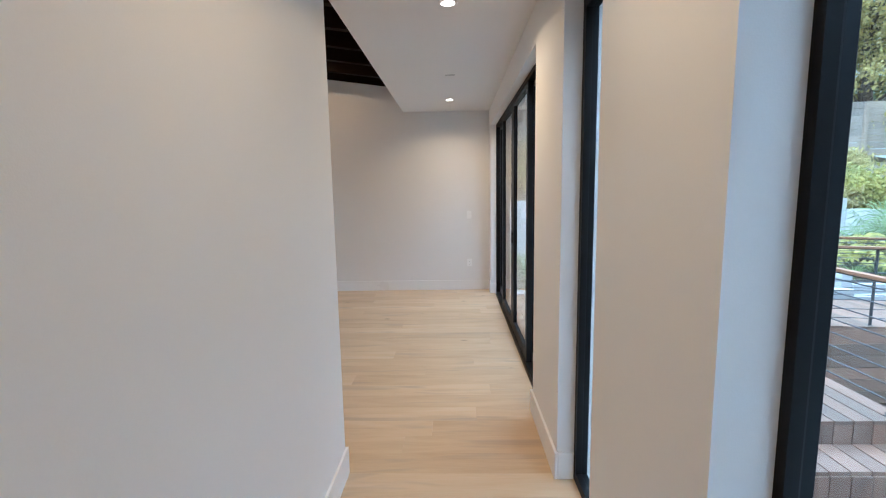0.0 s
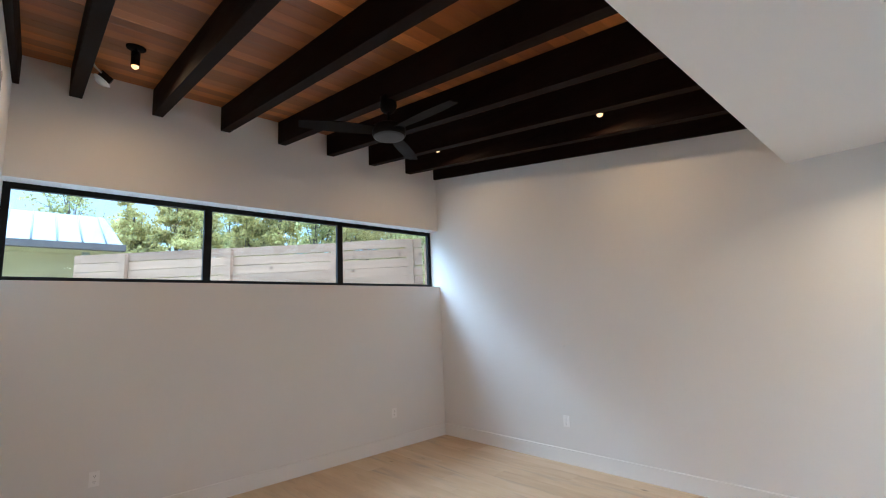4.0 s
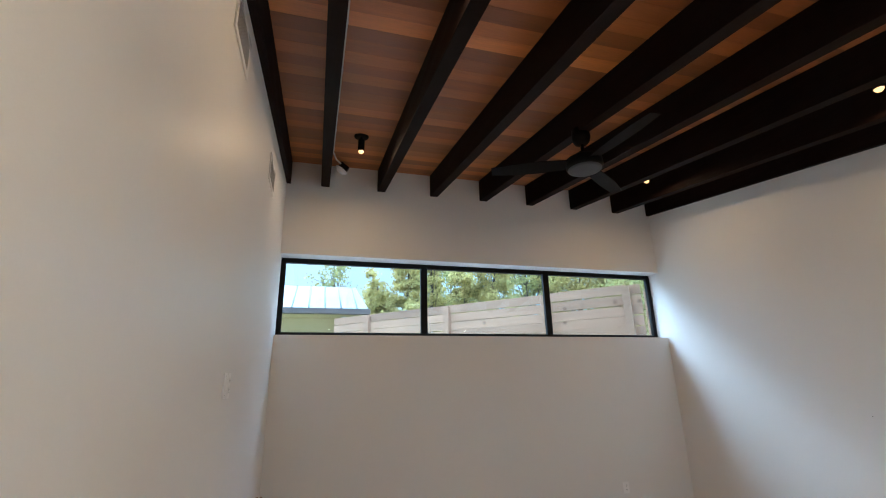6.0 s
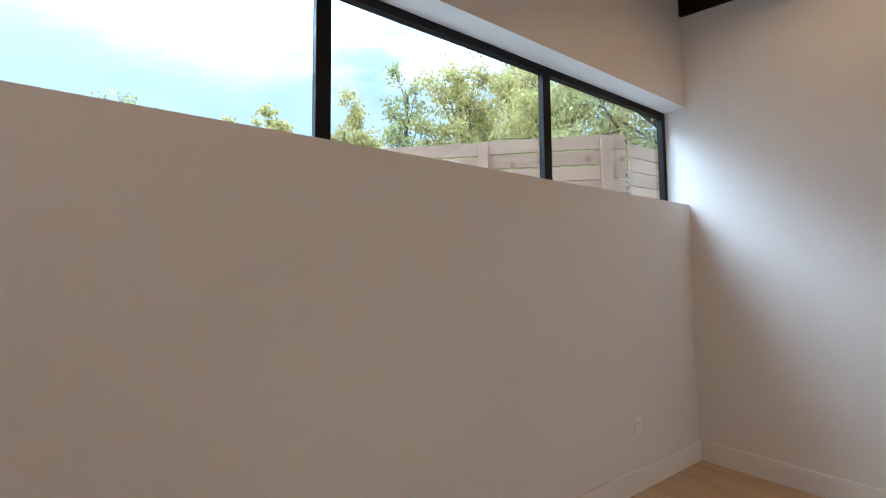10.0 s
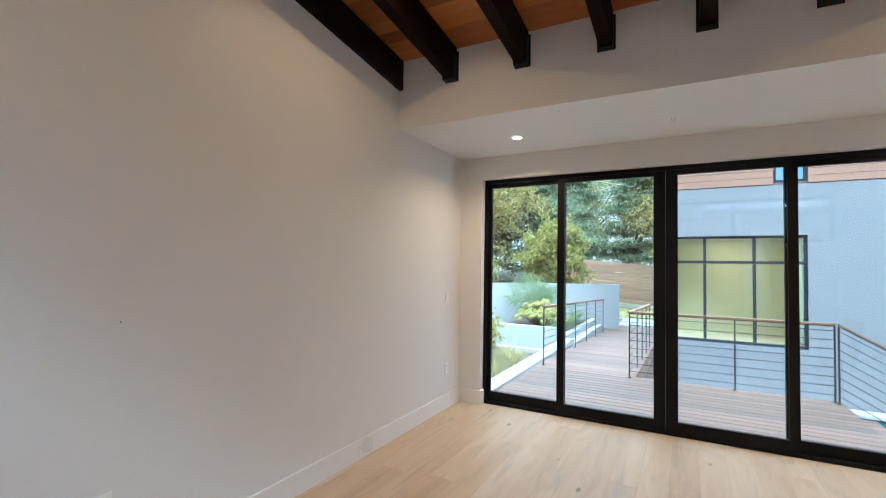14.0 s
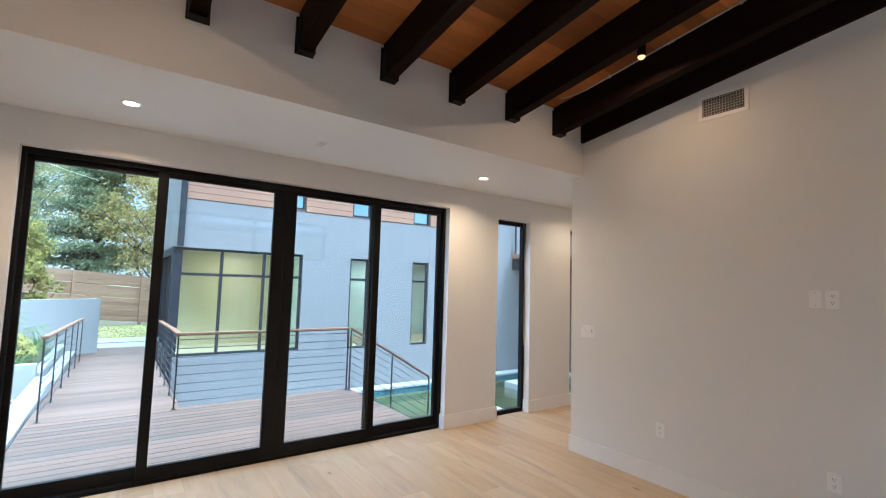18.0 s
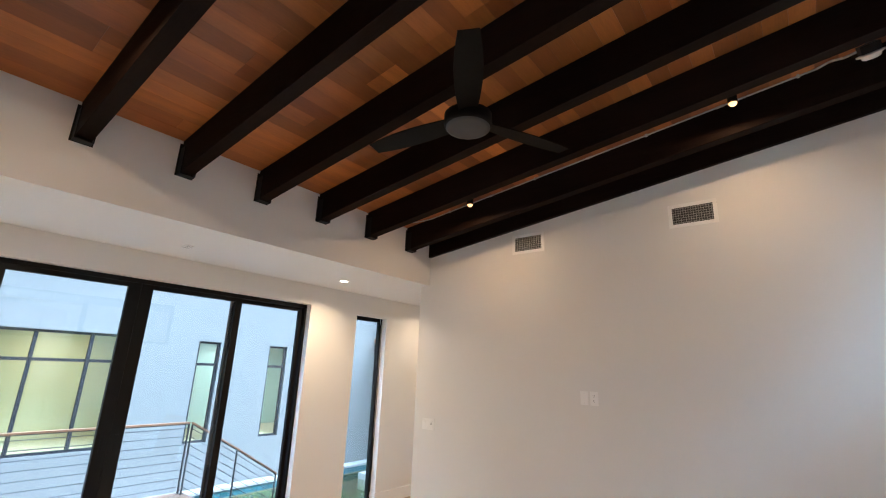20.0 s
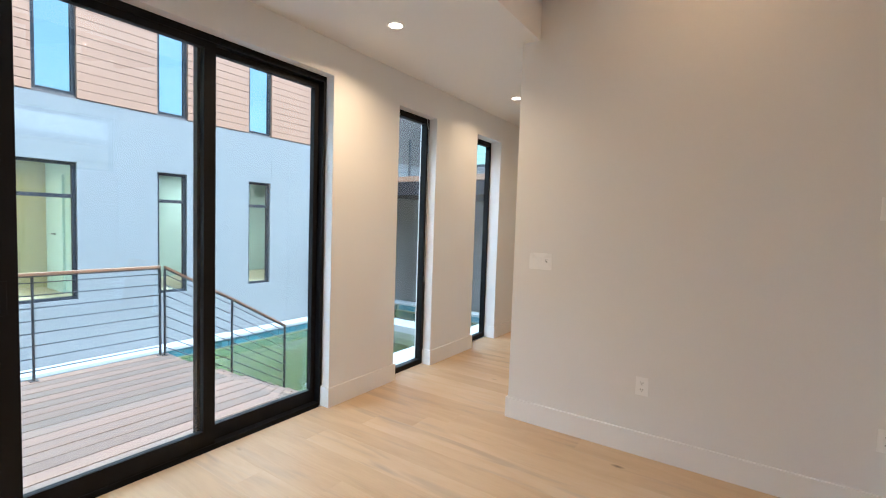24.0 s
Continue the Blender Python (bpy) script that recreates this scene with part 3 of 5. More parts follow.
# ---- sliding door ----
door = tagged(thing("door_1", (0.08, 0, 0), "four-panel black framed sliding glass door, closed", "sliding door"), kind="structure")
part("door_frame", boxes((0, 0.115, DY0, DY0 + 0.025, 0.0, DT), (0, 0.115, DY1 - 0.025, DY1, 0.0, DT),
                         (0, 0.115, DY0 + 0.025, DY1 - 0.025, DT - 0.04, DT), (0, 0.115, DY0 + 0.025, DY1 - 0.025, -0.015, 0.022)), M["black"], door)
for k, (a, b, x0, sa, sb) in enumerate(((3.614, DY1 - 0.026, 0.054, 0.07, 0.038), (2.683, 3.684, 0.006, 0.10, 0.07),
                                        (1.70, 2.681, 0.006, 0.07, 0.10), (DY0 + 0.026, 1.785, 0.054, 0.038, 0.07))):
    x1 = x0 + 0.044
    p = part("door_panel", boxes((x0, x1, a, a + sa, 0.023, DT - 0.041), (x0, x1, b - sb, b, 0.023, DT - 0.041),
                                 (x0, x1, a + sa, b - sb, 0.023, 0.118), (x0, x1, a + sa, b - sb, DT - 0.082, DT - 0.041)), M["black"], door)
    g = part("pane", boxes((x0 + 0.018, x0 + 0.026, a + sa - 0.008, b - sb + 0.008, 0.11, DT - 0.076)), M["glass"], p)
    g.visible_shadow = False
    if k in (1, 2):
        hy = a + 0.05 if k == 1 else b - 0.05
        part("door_handle", boxes((x0 - 0.004, x0 - 0.001, hy - 0.014, hy + 0.014, 0.96, 1.11), (x0 - 0.007, x0 - 0.004, hy - 0.014, hy - 0.010, 0.975, 1.095),
                                  (x0 - 0.007, x0 - 0.004, hy + 0.010, hy + 0.014, 0.975, 1.095), bevel=0.0008),
             M["black"], p, "black pull handle")


# ---- wall plates ----
def plate_bm(w, h, d=0.006):
    bm = bmesh.new()
    box(bm, -w / 2, w / 2, 0, d, -h / 2, h / 2, bevel=0.0022)
    return bm


def outlet(m, label="white duplex power outlet on the wall"):
    t = thing("power_outlet", (0, 0, 0), label, "outlet", "power outlets")
    part("cover_plate", plate_bm(0.072, 0.116), M["plate"], t)
    for dz in (0.021, -0.021):
        r = part("receptacle", boxes((-0.0165, 0.0165, 0.006, 0.0085, dz - 0.0145, dz + 0.0145), bevel=0.001), M["plate"], t)
        part("slot", boxes((-0.0075, -0.0050, 0.0086, 0.0089, dz - 0.002, dz + 0.008), (0.0050, 0.0075, 0.0086, 0.0089, dz - 0.002, dz + 0.007),
                           (-0.0022, 0.0022, 0.0086, 0.0089, dz - 0.0105, dz - 0.006)), M["slot"], r, "dark slots")
    part("screw", lathe(bmesh.new(), [(0.003, 0), (0.003, 0.001)], 10), M["plate"], t).matrix_local = pose(0, 0.0061, 0, -90, 0, 0)
    t.matrix_world = m
    return t


def switch(m, gangs, label):
    t = thing("light_switch", (0, 0, 0), label, "switch", "light switches")
    w = 0.072 + 0.046 * (gangs - 1)
    part("cover_plate", plate_bm(w, 0.116), M["plate"], t)
    for k in range(gangs):
        cx = (k - (gangs - 1) / 2) * 0.046
        bm = boxes((cx - 0.0165, cx + 0.0165, 0.006, 0.0095, -0.0335, 0.0335), bevel=0.0008)
        for v in bm.verts:
            if v.co.y > 0.007:
                v.co.y += 0.035 * v.co.z
        r = part("rocker", bm, M["plate"], t)
        if gangs == 3 and k == 0:
            part("slot", boxes((cx - 0.006, cx - 0.003, 0.0105, 0.0115, 0.008, 0.017), (cx + 0.003, cx + 0.006, 0.0105, 0.0115, 0.008, 0.017),
                               (cx - 0.006, cx + 0.006, 0.0088, 0.0098, -0.004, 0.004)), M["slot"], r, "dark slots")
    t.matrix_world = m
    return t


def blank_plate(m):
    t = thing("blank_plate", (0, 0, 0), "blank white cover plate with two screws", "wall plate", "blank plates")
    part("cover_plate", plate_bm(0.07, 0.114), M["plate"], t)
    for dz in (0.042, -0.042):
        part("screw", lathe(bmesh.new(), [(0.003, 0), (0.003, 0.001)], 10), M["grille"], t).matrix_local = pose(0, 0.0061, dz, -90, 0, 0)
    t.matrix_world = m
    return t


outlet(pose(-2.06, S, 0.44))
outlet(pose(-3.175, S, 0.425))
outlet(pose(-3.495, N, 0.435, 0, 0, 180))
outlet(pose(-0.31, N, 0.425, 0, 0, 180))
outlet(pose(W, 0.871, 0.43, 0, 0, -90))
outlet(pose(W, 3.885, 0.43, 0, 0, -90))
switch(pose(-1.355, S, 1.175), 3, "white three-gang switch plate with rockers")
switch(pose(-0.313, N, 1.165, 0, 0, 180), 1, "white single rocker switch near the sliding door")
blank_plate(pose(-3.115, S, 1.56))
outlet(pose(-3.203, S, 1.56), "white power outlet beside a blank plate")
# tiny nail mark left in the north wall
t = thing("wall_nail", (-3.45, N, 1.234), "tiny dark nail head in the wall", "nail")
part("head", lathe(bmesh.new(), [(0.003, 0), (0.003, 0.003)], 8), M["slot"], t).matrix_local = pose(0, 0, 0, 90, 0, 0)


# ---- air vents ----
def air_vent(cx, cz, w, h):
    t = thing("air_vent", (cx, S, cz), "white wall air register with dark slatted opening", "vent", "air vents")
    e = 0.03
    part("frame", boxes((-w / 2 - e, -w / 2, 0, 0.008, -h / 2 - e, h / 2 + e), (w / 2, w / 2 + e, 0, 0.008, -h / 2 - e, h / 2 + e),
                        (-w / 2, w / 2, 0, 0.008, h / 2, h / 2 + e), (-w / 2, w / 2, 0, 0.008, -h / 2 - e, -h / 2), bevel=0.002), M["plate"], t)
    # dark sheet on the solid wall, the shade inside the duct as colour
    part("backing", boxes((-w / 2, w / 2, 0.0003, 0.001, -h / 2, h / 2)), M["slot"], t, "dark sheet in place of the shaded duct")
    n = int(w / 0.019)
    me = mesh_of("slat", boxes((-0.0008, 0.0008, 0.004, 0.0075, -h / 2, h / 2)), M["grille"])
    for k in range(n):
        s = new("slat", me)
        s.parent, s.location = t, (-w / 2 + (k + 0.5) * w / n, 0, 0)
    me = mesh_of("crossbar", boxes((-w / 2, w / 2, 0.0015, 0.0038, -0.0010, 0.0010)), M["grille"])
    for k in range(7):
        s = new("crossbar", me)
        s.parent, s.location = t, (0, 0, -h / 2 + (k + 0.5) * h / 7)
    return t


air_vent(-2.585, 3.047, 0.30, 0.145)
air_vent(-4.103, 3.085, 0.305, 0.145)

t = thing("ceiling_sensor", (-0.556, 2.605, ZS), "small flat white plate on the dropped ceiling", "sensor")
bm = bmesh.new()
box(bm, -0.06, 0.06, -0.03, 0.03, -0.006, -0.0004, bevel=0.002)
part("cover", bm, M["plate"], t)
part("grating", boxes(*[(-0.052, 0.052, -0.024 + k * 0.010, -0.020 + k * 0.010, -0.0072, -0.0062) for k in range(5)]), M["grille"], t)

# ---- ceiling fan under the middle beam ----
FX, FY = -3.382, 2.397
fz = beam_z(FX) - 0.027
fan = thing("ceiling_fan", (FX, FY, fz), "matt black three-blade ceiling fan with a pale light disc", "fan")
part("canopy", lathe(bmesh.new(), [(0.066, 0.058), (0.068, -0.010), (0.062, -0.040), (0.045, -0.062), (0.018, -0.070), (0.0, -0.070)], 36), M["fanblk"], fan)
part("downrod", cyl(bmesh.new(), (0, 0, -0.068), (0, 0, -0.165), 0.013, seg=16), M["fanblk"], fan)
part("motor", lathe(bmesh.new(), [(0.0, -0.160), (0.035, -0.163), (0.105, -0.178), (0.132, -0.195), (0.134, -0.250), (0.128, -0.266), (0.122, -0.270)], 44, cap=False), M["fanblk"], fan)
part("light_disc", lathe(bmesh.new(), [(0.123, -0.266), (0.121, -0.274), (0.100, -0.279), (0.0, -0.281)], 40, cap=False), M["diffuser"], fan, "frosted pale grey light cover")
for k, a0 in enumerate((5, 125, 245)):
    bm = bmesh.new()
    rows = []
    for i in range(9):
        u = i / 8
        r = 0.115 + u * 0.57
        w0 = 0.052 + 0.024 * math.sin(u * 2.6) - 0.018 * u * u
        tw = radians(13 - 5 * u)
        row = []
        for sgn, th in ((-1, 0.003), (1, 0.003), (1, -0.003), (-1, -0.003)):
            yy, zz = sgn * w0, th
            row.append(bm.verts.new((r, yy * math.cos(tw) - zz * math.sin(tw), -0.222 + yy * math.sin(tw) + zz * math.cos(tw))))
        rows.append(row)
    for p, q in zip(rows, rows[1:]):
        for i in range(4):
            bm.faces.new((p[i], p[(i + 1) % 4], q[(i + 1) % 4], q[i]))
    bm.faces.new(rows[0][::-1]), bm.faces.new(rows[-1])
    part("blade", bm, M["fanblk"], fan).matrix_local = pose(0, 0, 0, 0, 0, a0)

# ---- conduit along a beam with a loose junction box ----
cy = BEAM_Y[1] + 0.058


def cz(x):
    return ceil_z(x) - 0.013


pts = [(-1.44, cy + 0.075, cz(-1.44) + 0.004), (-1.50, cy + 0.05, cz(-1.50)), (-1.58, cy + 0.018, cz(-1.58))] + [(x, cy, cz(x)) for x in (-1.66, -2.2, -3.0, -3.8, -4.6, -5.0)]
t = thing("electrical_conduit", (0, 0, 0), "thin galvanised conduit run along a dark ceiling beam", "conduit")
part("pipe", tube(bmesh.new(), pts, 0.0062, 10), M["galv"], t)
for x in (-2.4, -3.4, -4.4):
    part("coupling", cyl(bmesh.new(), (x, cy, cz(x)), (x - 0.05, cy, cz(x - 0.05)), 0.0088, seg=12), M["galv"], t)
for x in (-1.9, -2.9, -3.9, -4.9):
    part("strap", boxes((x - 0.008, x + 0.008, cy - 0.012, cy + 0.008, cz(x) - 0.009, cz(x) + 0.011)), M["galv"], t)
t2 = thing("junction_light", (-5.25, 0.735, 3.785), "white recessed lamp head hanging loose from a flexible conduit", "lamp")
part("flexible_conduit", tube(bmesh.new(), [(0.25, cy - 0.735, cz(-5.0) - 3.785), (0.18, -0.105, 0.055), (0.11, -0.08, 0.035), (0.05, -0.03, 0.022), (0.0, 0.01, 0.012)], 0.008, 10), M["galv"], t2)
tilt = pose(0, 0, 0, -34, 10, 0)
bm = bmesh.new()
box(bm, -0.05, 0.05, -0.05, 0.05, -0.02, 0.035, bevel=0.006)
part("housing", bm, M["black"], t2, "dark steel housing").matrix_local = tilt
bm = lathe(bmesh.new(), [(0.0, -0.062), (0.034, -0.062), (0.046, -0.056), (0.050, -0.040), (0.070, -0.034), (0.072, -0.026), (0.048, -0.021), (0.0, -0.0205)], 36)
part("lamp_head", bm, M["plate"], t2, "round white lamp head").matrix_local = tilt

# ---- two panels leaning on the south wall ----
for k, (x0, x1, hgt) in enumerate(((-4.93, -4.09, 0.735), (-4.88, -4.05, 0.745))):
    t = thing("wooden_panel", (0, S + B + 0.118 + 0.024 * (1 - k) * 1.0, 0.001), "pale maple faced panel leaning against the wall" if k == 0 else "pale maple faced panel behind another, leaning on the wall", "panel", "leaning panels")
    bm = bmesh.new()
    box(bm, x0, x1, -0.009, 0.009, 0, hgt, bevel=0.0015)
    part("board", bm, M["panel"], t)
    part("edge_band", boxes((x0 + 0.002, x1 - 0.002, -0.0075, 0.0075, hgt + 0.0003, hgt + 0.0012), (x1 + 0.0003, x1 + 0.0012, -0.0075, 0.0075, 0.002, hgt - 0.002)), M["paneledge"], t, "raw plywood edge")
    t.rotation_euler = (radians(8.2), 0, 0)



# ---- ground, one sheet ----
def smooth(a, b, v):
    u = min(1.0, max(0.0, (v - a) / (b - a)))
    return u * u * (3 - 2 * u)


def wall_line(x):
    """The retaining wall's y at x, west of its corner."""
    return 7.95 - 0.264 * (x - 8.0)


def ground_z(x, y):
    far = 0.25 * math.sin(x * 0.05) * math.cos(y * 0.06)
    z = -0.42
    if y > 4.6 and x <= 8.0:
        behind = y - wall_line(x) - 0.5
        z += 0.18 * smooth(6.6, 7.0, y)
        if behind > 0:
            z += smooth(0.0, 0.5, behind) * 1.0 + min(behind, 8) * 0.45
    elif y > 4.6:
        edge = max(7.95 - 1.64 * (x - 8.0), 4.4)
        z += smooth(0.1, 0.8, y - edge) * 0.9 * smooth(11.2, 9.8, x) + smooth(7.5, 15, y) * 3.2 * smooth(19, 13, x) + smooth(7.5, 14, y) * 1.2 * smooth(13, 19, x)
    if x > 12:
        z += 0.6 * smooth(19, 32, x)
    if -0.4 < x < 9.5 and -9.6 < y < 4.5:
        z = -2.6 if y < 3.0 else -1.3
    if x < -6.2:
        z = -0.3 + 0.03 * (-6.2 - x)
    return z + far * smooth(14, 60, math.hypot(x, y))


bm = bmesh.new()
xs = [-420, -200, -110, -70, -50] + [-38 + 2 * i for i in range(14)] + [-10 + 0.5 * i for i in range(46)] + [13 + 1.5 * i for i in range(16)] + [42, 55, 80, 120, 210, 420]
ys = [-420, -200, -110, -70, -50, -38, -28, -20, -15] + [-12 + i for i in range(14)] + [2 + 0.5 * i for i in range(28)] + [16 + 2 * i for i in range(10)] + [40, 55, 80, 120, 210, 420]
gv = [[bm.verts.new((x, y, ground_z(x, y))) for y in ys] for x in xs]
for i in range(len(xs) - 1):
    for j in range(len(ys) - 1):
        bm.faces.new((gv[i][j], gv[i + 1][j], gv[i + 1][j + 1], gv[i][j + 1])).smooth = True
structure("ground", bm, M["ground"], "uneven dry ground with leaf litter and thin grass", "ground")


# ---- plants ----
def tapered(bm, pts, radii, seg=7):
    rings = []
    for i, p in enumerate(pts):
        d = (pts[min(i + 1, len(pts) - 1)] - pts[max(i - 1, 0)]).normalized()
        q = d.to_track_quat("Z", "Y").to_matrix()
        rings.append([bm.verts.new(p + q @ Vector((radii[i] * math.cos(a), radii[i] * math.sin(a), 0))) for a in (2 * math.pi * k / seg for k in range(seg))])
    for a, b in zip(rings, rings[1:]):
        for k in range(seg):
            bm.faces.new((a[k], a[(k + 1) % seg], b[(k + 1) % seg], b[k])).smooth = True


def leaves(name, centres, size, material, parent, rng, flat=0.3, long=1.6):
    """Many small folded leaves at the given places."""
    n = len(centres)
    d = rng.normal(size=(n, 3))
    d[:, 2] *= flat + 0.4
    d /= np.linalg.norm(d, axis=1)[:, None] + 1e-9
    u = np.cross(d, rng.normal(size=(n, 3)))
    u /= np.linalg.norm(u, axis=1)[:, None] + 1e-9
    w = np.cross(d, u)
    s = size * rng.uniform(0.6, 1.4, n)[:, None]
    a, b = u * s * long / 2, w * s / 2
    fold = d * s * 0.18
    v = np.stack([centres - a, centres - b * 0.9 + fold, centres + a, centres + b * 0.9 + fold], 1).reshape(-1, 3)
    idx = np.arange(n)[:, None] * 4
    tris = np.concatenate([idx + [0, 1, 2], idx + [0, 2, 3]], 1).reshape(-1, 3)
    me = bpy.data.meshes.new(name)
    me.vertices.add(len(v)), me.loops.add(len(tris) * 3), me.polygons.add(len(tris))
    me.vertices.foreach_set("co", v.astype(np.float32).ravel())
    me.loops.foreach_set("vertex_index", tris.astype(np.int32).ravel())
    me.polygons.foreach_set("loop_start", np.arange(0, len(tris) * 3, 3, dtype=np.int32))
    me.polygons.foreach_set("loop_total", np.full(len(tris), 3, dtype=np.int32))
    me.update(calc_edges=True)
    me.materials.append(material)
    ob = new(name, me)
    ob.parent = parent
    return ob


def tree(at, height, radius, leaf, label, seed, count=5000, size=0.13, bole=0.35, trunk=0.16, lean=(0, 0), clumps=34, cone=False, spread=0.085, name="tree", limb=None):
    """Trunk, limbs that fork into twigs, and small leaves clustered round the twig ends."""
    rng = np.random.default_rng(seed)
    x, y = at
    z = ground_z(x, y) - 0.05
    t = thing(name, (x, y, z), label, "tree")
    bm = bmesh.new()
    spine = [Vector((lean[0] * u + rng.normal() * 0.04 * u * (1 - u) * height, lean[1] * u + rng.normal() * 0.04 * u * (1 - u) * height, height * 0.92 * u)) for u in np.linspace(0, 1, 9)]
    tapered(bm, spine, [trunk * (1.25 - u * 1.15) + 0.012 for u in np.linspace(0, 1, 9)], 9)
    part("trunk", bm, M["bark"], t)
    ends, wide = [], []
    bm = bmesh.new()
    if limb:
        pts = [Vector(p) - Vector((x, y, z)) for p in limb]
        tapered(bm, pts, [trunk * (0.8 - 0.5 * i / len(pts)) for i in range(len(pts))], 9)
        for p in pts[2:]:
            for _ in range(5):
                e = p + Vector((rng.normal(), rng.normal(), abs(rng.normal()) + 0.2)) * 0.5
                tapered(bm, [p, p.lerp(e, 0.5) + Vector((0, 0, 0.05)), e], [0.03, 0.018, 0.006], 5)
                ends.append(e)
    for k in range(clumps):
        u = bole + (1 - bole) * (k + rng.uniform(0, 1)) / clumps
        i = min(7, int(max(0.12, u - (0.06 if cone else 0.22)) * 8))
        base = spine[i].lerp(spine[i + 1], rng.uniform(0, 1))
        ang = k * 2.4 + rng.uniform(-0.5, 0.5)
        w = (u - bole) / (1 - bole)
        full = (1.05 - 0.92 * w) if cone else (0.5 + 0.5 * math.sin(math.pi * min(1, 0.15 + w * 0.9)))
        span = radius * full * rng.uniform(0.5, 1.0)
        end = Vector((lean[0] * u + span * math.cos(ang), lean[1] * u + span * math.sin(ang), height * u * (0.96 if cone else 1.0) + rng.uniform(-0.04, 0.04) * height))
        if cone:
            end.z = base.z + span * 0.12
        mid = base.lerp(end, 0.5) + Vector((rng.normal() * 0.12, rng.normal() * 0.12, 0.04 if cone else 0.12)) * radius * 0.5
        q = trunk * (0.40 - 0.25 * u)
        tapered(bm, [base, base.lerp(mid, 0.5), mid, mid.lerp(end, 0.5), end], [q, q * 0.8, q * 0.6, q * 0.4, 0.008], 6)
        for f in range(8 if cone else 7):
            start = mid.lerp(end, rng.uniform(-0.3, 0.8) if cone else rng.uniform(0.1, 0.9))
            tip = start + Vector((rng.normal(), rng.normal(), rng.normal() * (0.25 if cone else 0.75) + 0.1)) * radius * (0.16 if cone else 0.19)
            tapered(bm, [start, start.lerp(tip, 0.5) + Vector((0, 0, 0.02)), tip], [q * 0.26 + 0.003, q * 0.16 + 0.003, 0.003], 4)
            ends += [tip, start.lerp(tip, 0.6)]
        ends.append(end)
    part("limbs", bm, M["bark"], t)
    ends = np.array([tuple(e) for e in ends])
    weight = rng.uniform(0.15, 1.0, len(ends)) ** 1.5
    pick = ends[rng.choice(len(ends), count, p=weight / weight.sum())]
    sd = max(radius * spread, 0.09)
    pts = pick + rng.normal(size=pick.shape) * [sd, sd, sd * (0.3 if cone else 0.7)]
    inside = (pts[:, 0] + x > -6.15) & (pts[:, 0] + x < 0.5) & (pts[:, 1] + y < 5.35) & (pts[:, 2] + z < 5.0)
    leaves("crown", pts[~inside], size, LEAF[leaf], t, rng)
    return t


def shrub(at, height, radius, leaf, label, seed, count=1500, size=0.08, z=None, category="shrub", name="shrub", long=1.6):
    rng = np.random.default_rng(seed)
    x, y = at
    z = ground_z(x, y) if z is None else z
    t = thing(name, (x, y, z), label, category)
    bm = bmesh.new()
    ends = []
    for k in range(11):
        a = k * 2.4
        r = radius * (0.25 + 0.6 * ((k * 0.618) % 1))
        e = Vector((r * math.cos(a), r * math.sin(a), height * (0.45 + 0.42 * rng.uniform())))
        tapered(bm, [Vector((0, 0, -0.05)), e * 0.5 + Vector((0, 0, 0.05)), e], [0.022, 0.014, 0.006], 6)
        ends.append(tuple(e))
    part("stems", bm, M["bark"], t)
    ends = np.array(ends)
    pts = ends[rng.integers(0, len(ends), count)] + rng.normal(size=(count, 3)) * [radius * 0.30, radius * 0.30, height * 0.17]
    pts[:, 2] = np.abs(pts[:, 2] - 0.02) + 0.02
    leaves("foliage", pts, size, LEAF[leaf], t, rng, long=long)
    return t


def blades(bm, n, length, width, rng, lo=0.25, hi=1.35, base=0.05, segs=4):
    """Arching strap leaves from one crown."""
    for _ in range(n):
        a, el = rng.uniform(0, 2 * math.pi), rng.uniform(lo, hi)
        ln, w = length * rng.uniform(0.65, 1.1), width * rng.uniform(0.7, 1.2)
        d, side = Vector((math.cos(a), math.sin(a), 0)), Vector((-math.sin(a), math.cos(a), 0))
        p = d * base * rng.uniform(0, 1)
        prev = None
        for i in range(segs + 1):
            u = i / segs
            ang = el - u * u * 1.1
            if i:
                p = p + (d * math.cos(ang) + Vector((0, 0, math.sin(ang)))) * ln / segs
            ww = w * (1 - u) ** 0.6 * (0.6 + 0.4 * min(1, u * 4)) + 0.0006
            row = (bm.verts.new(p - side * ww), bm.verts.new(p + side * ww))
            if prev:
                bm.faces.new((prev[0], prev[1], row[1], row[0]))
            prev = row


def tuft(at, length, n, leaf, label, seed, width=0.006, z=None, name="ornamental_grass", category="grass"):
    rng = np.random.default_rng(seed)
    x, y = at
    t = thing(name, (x, y, ground_z(x, y) if z is None else z), label, category)
    bm = bmesh.new()
    blades(bm, n, length, width, rng)
    part("leaves", bm, LEAF[leaf], t)
    return t


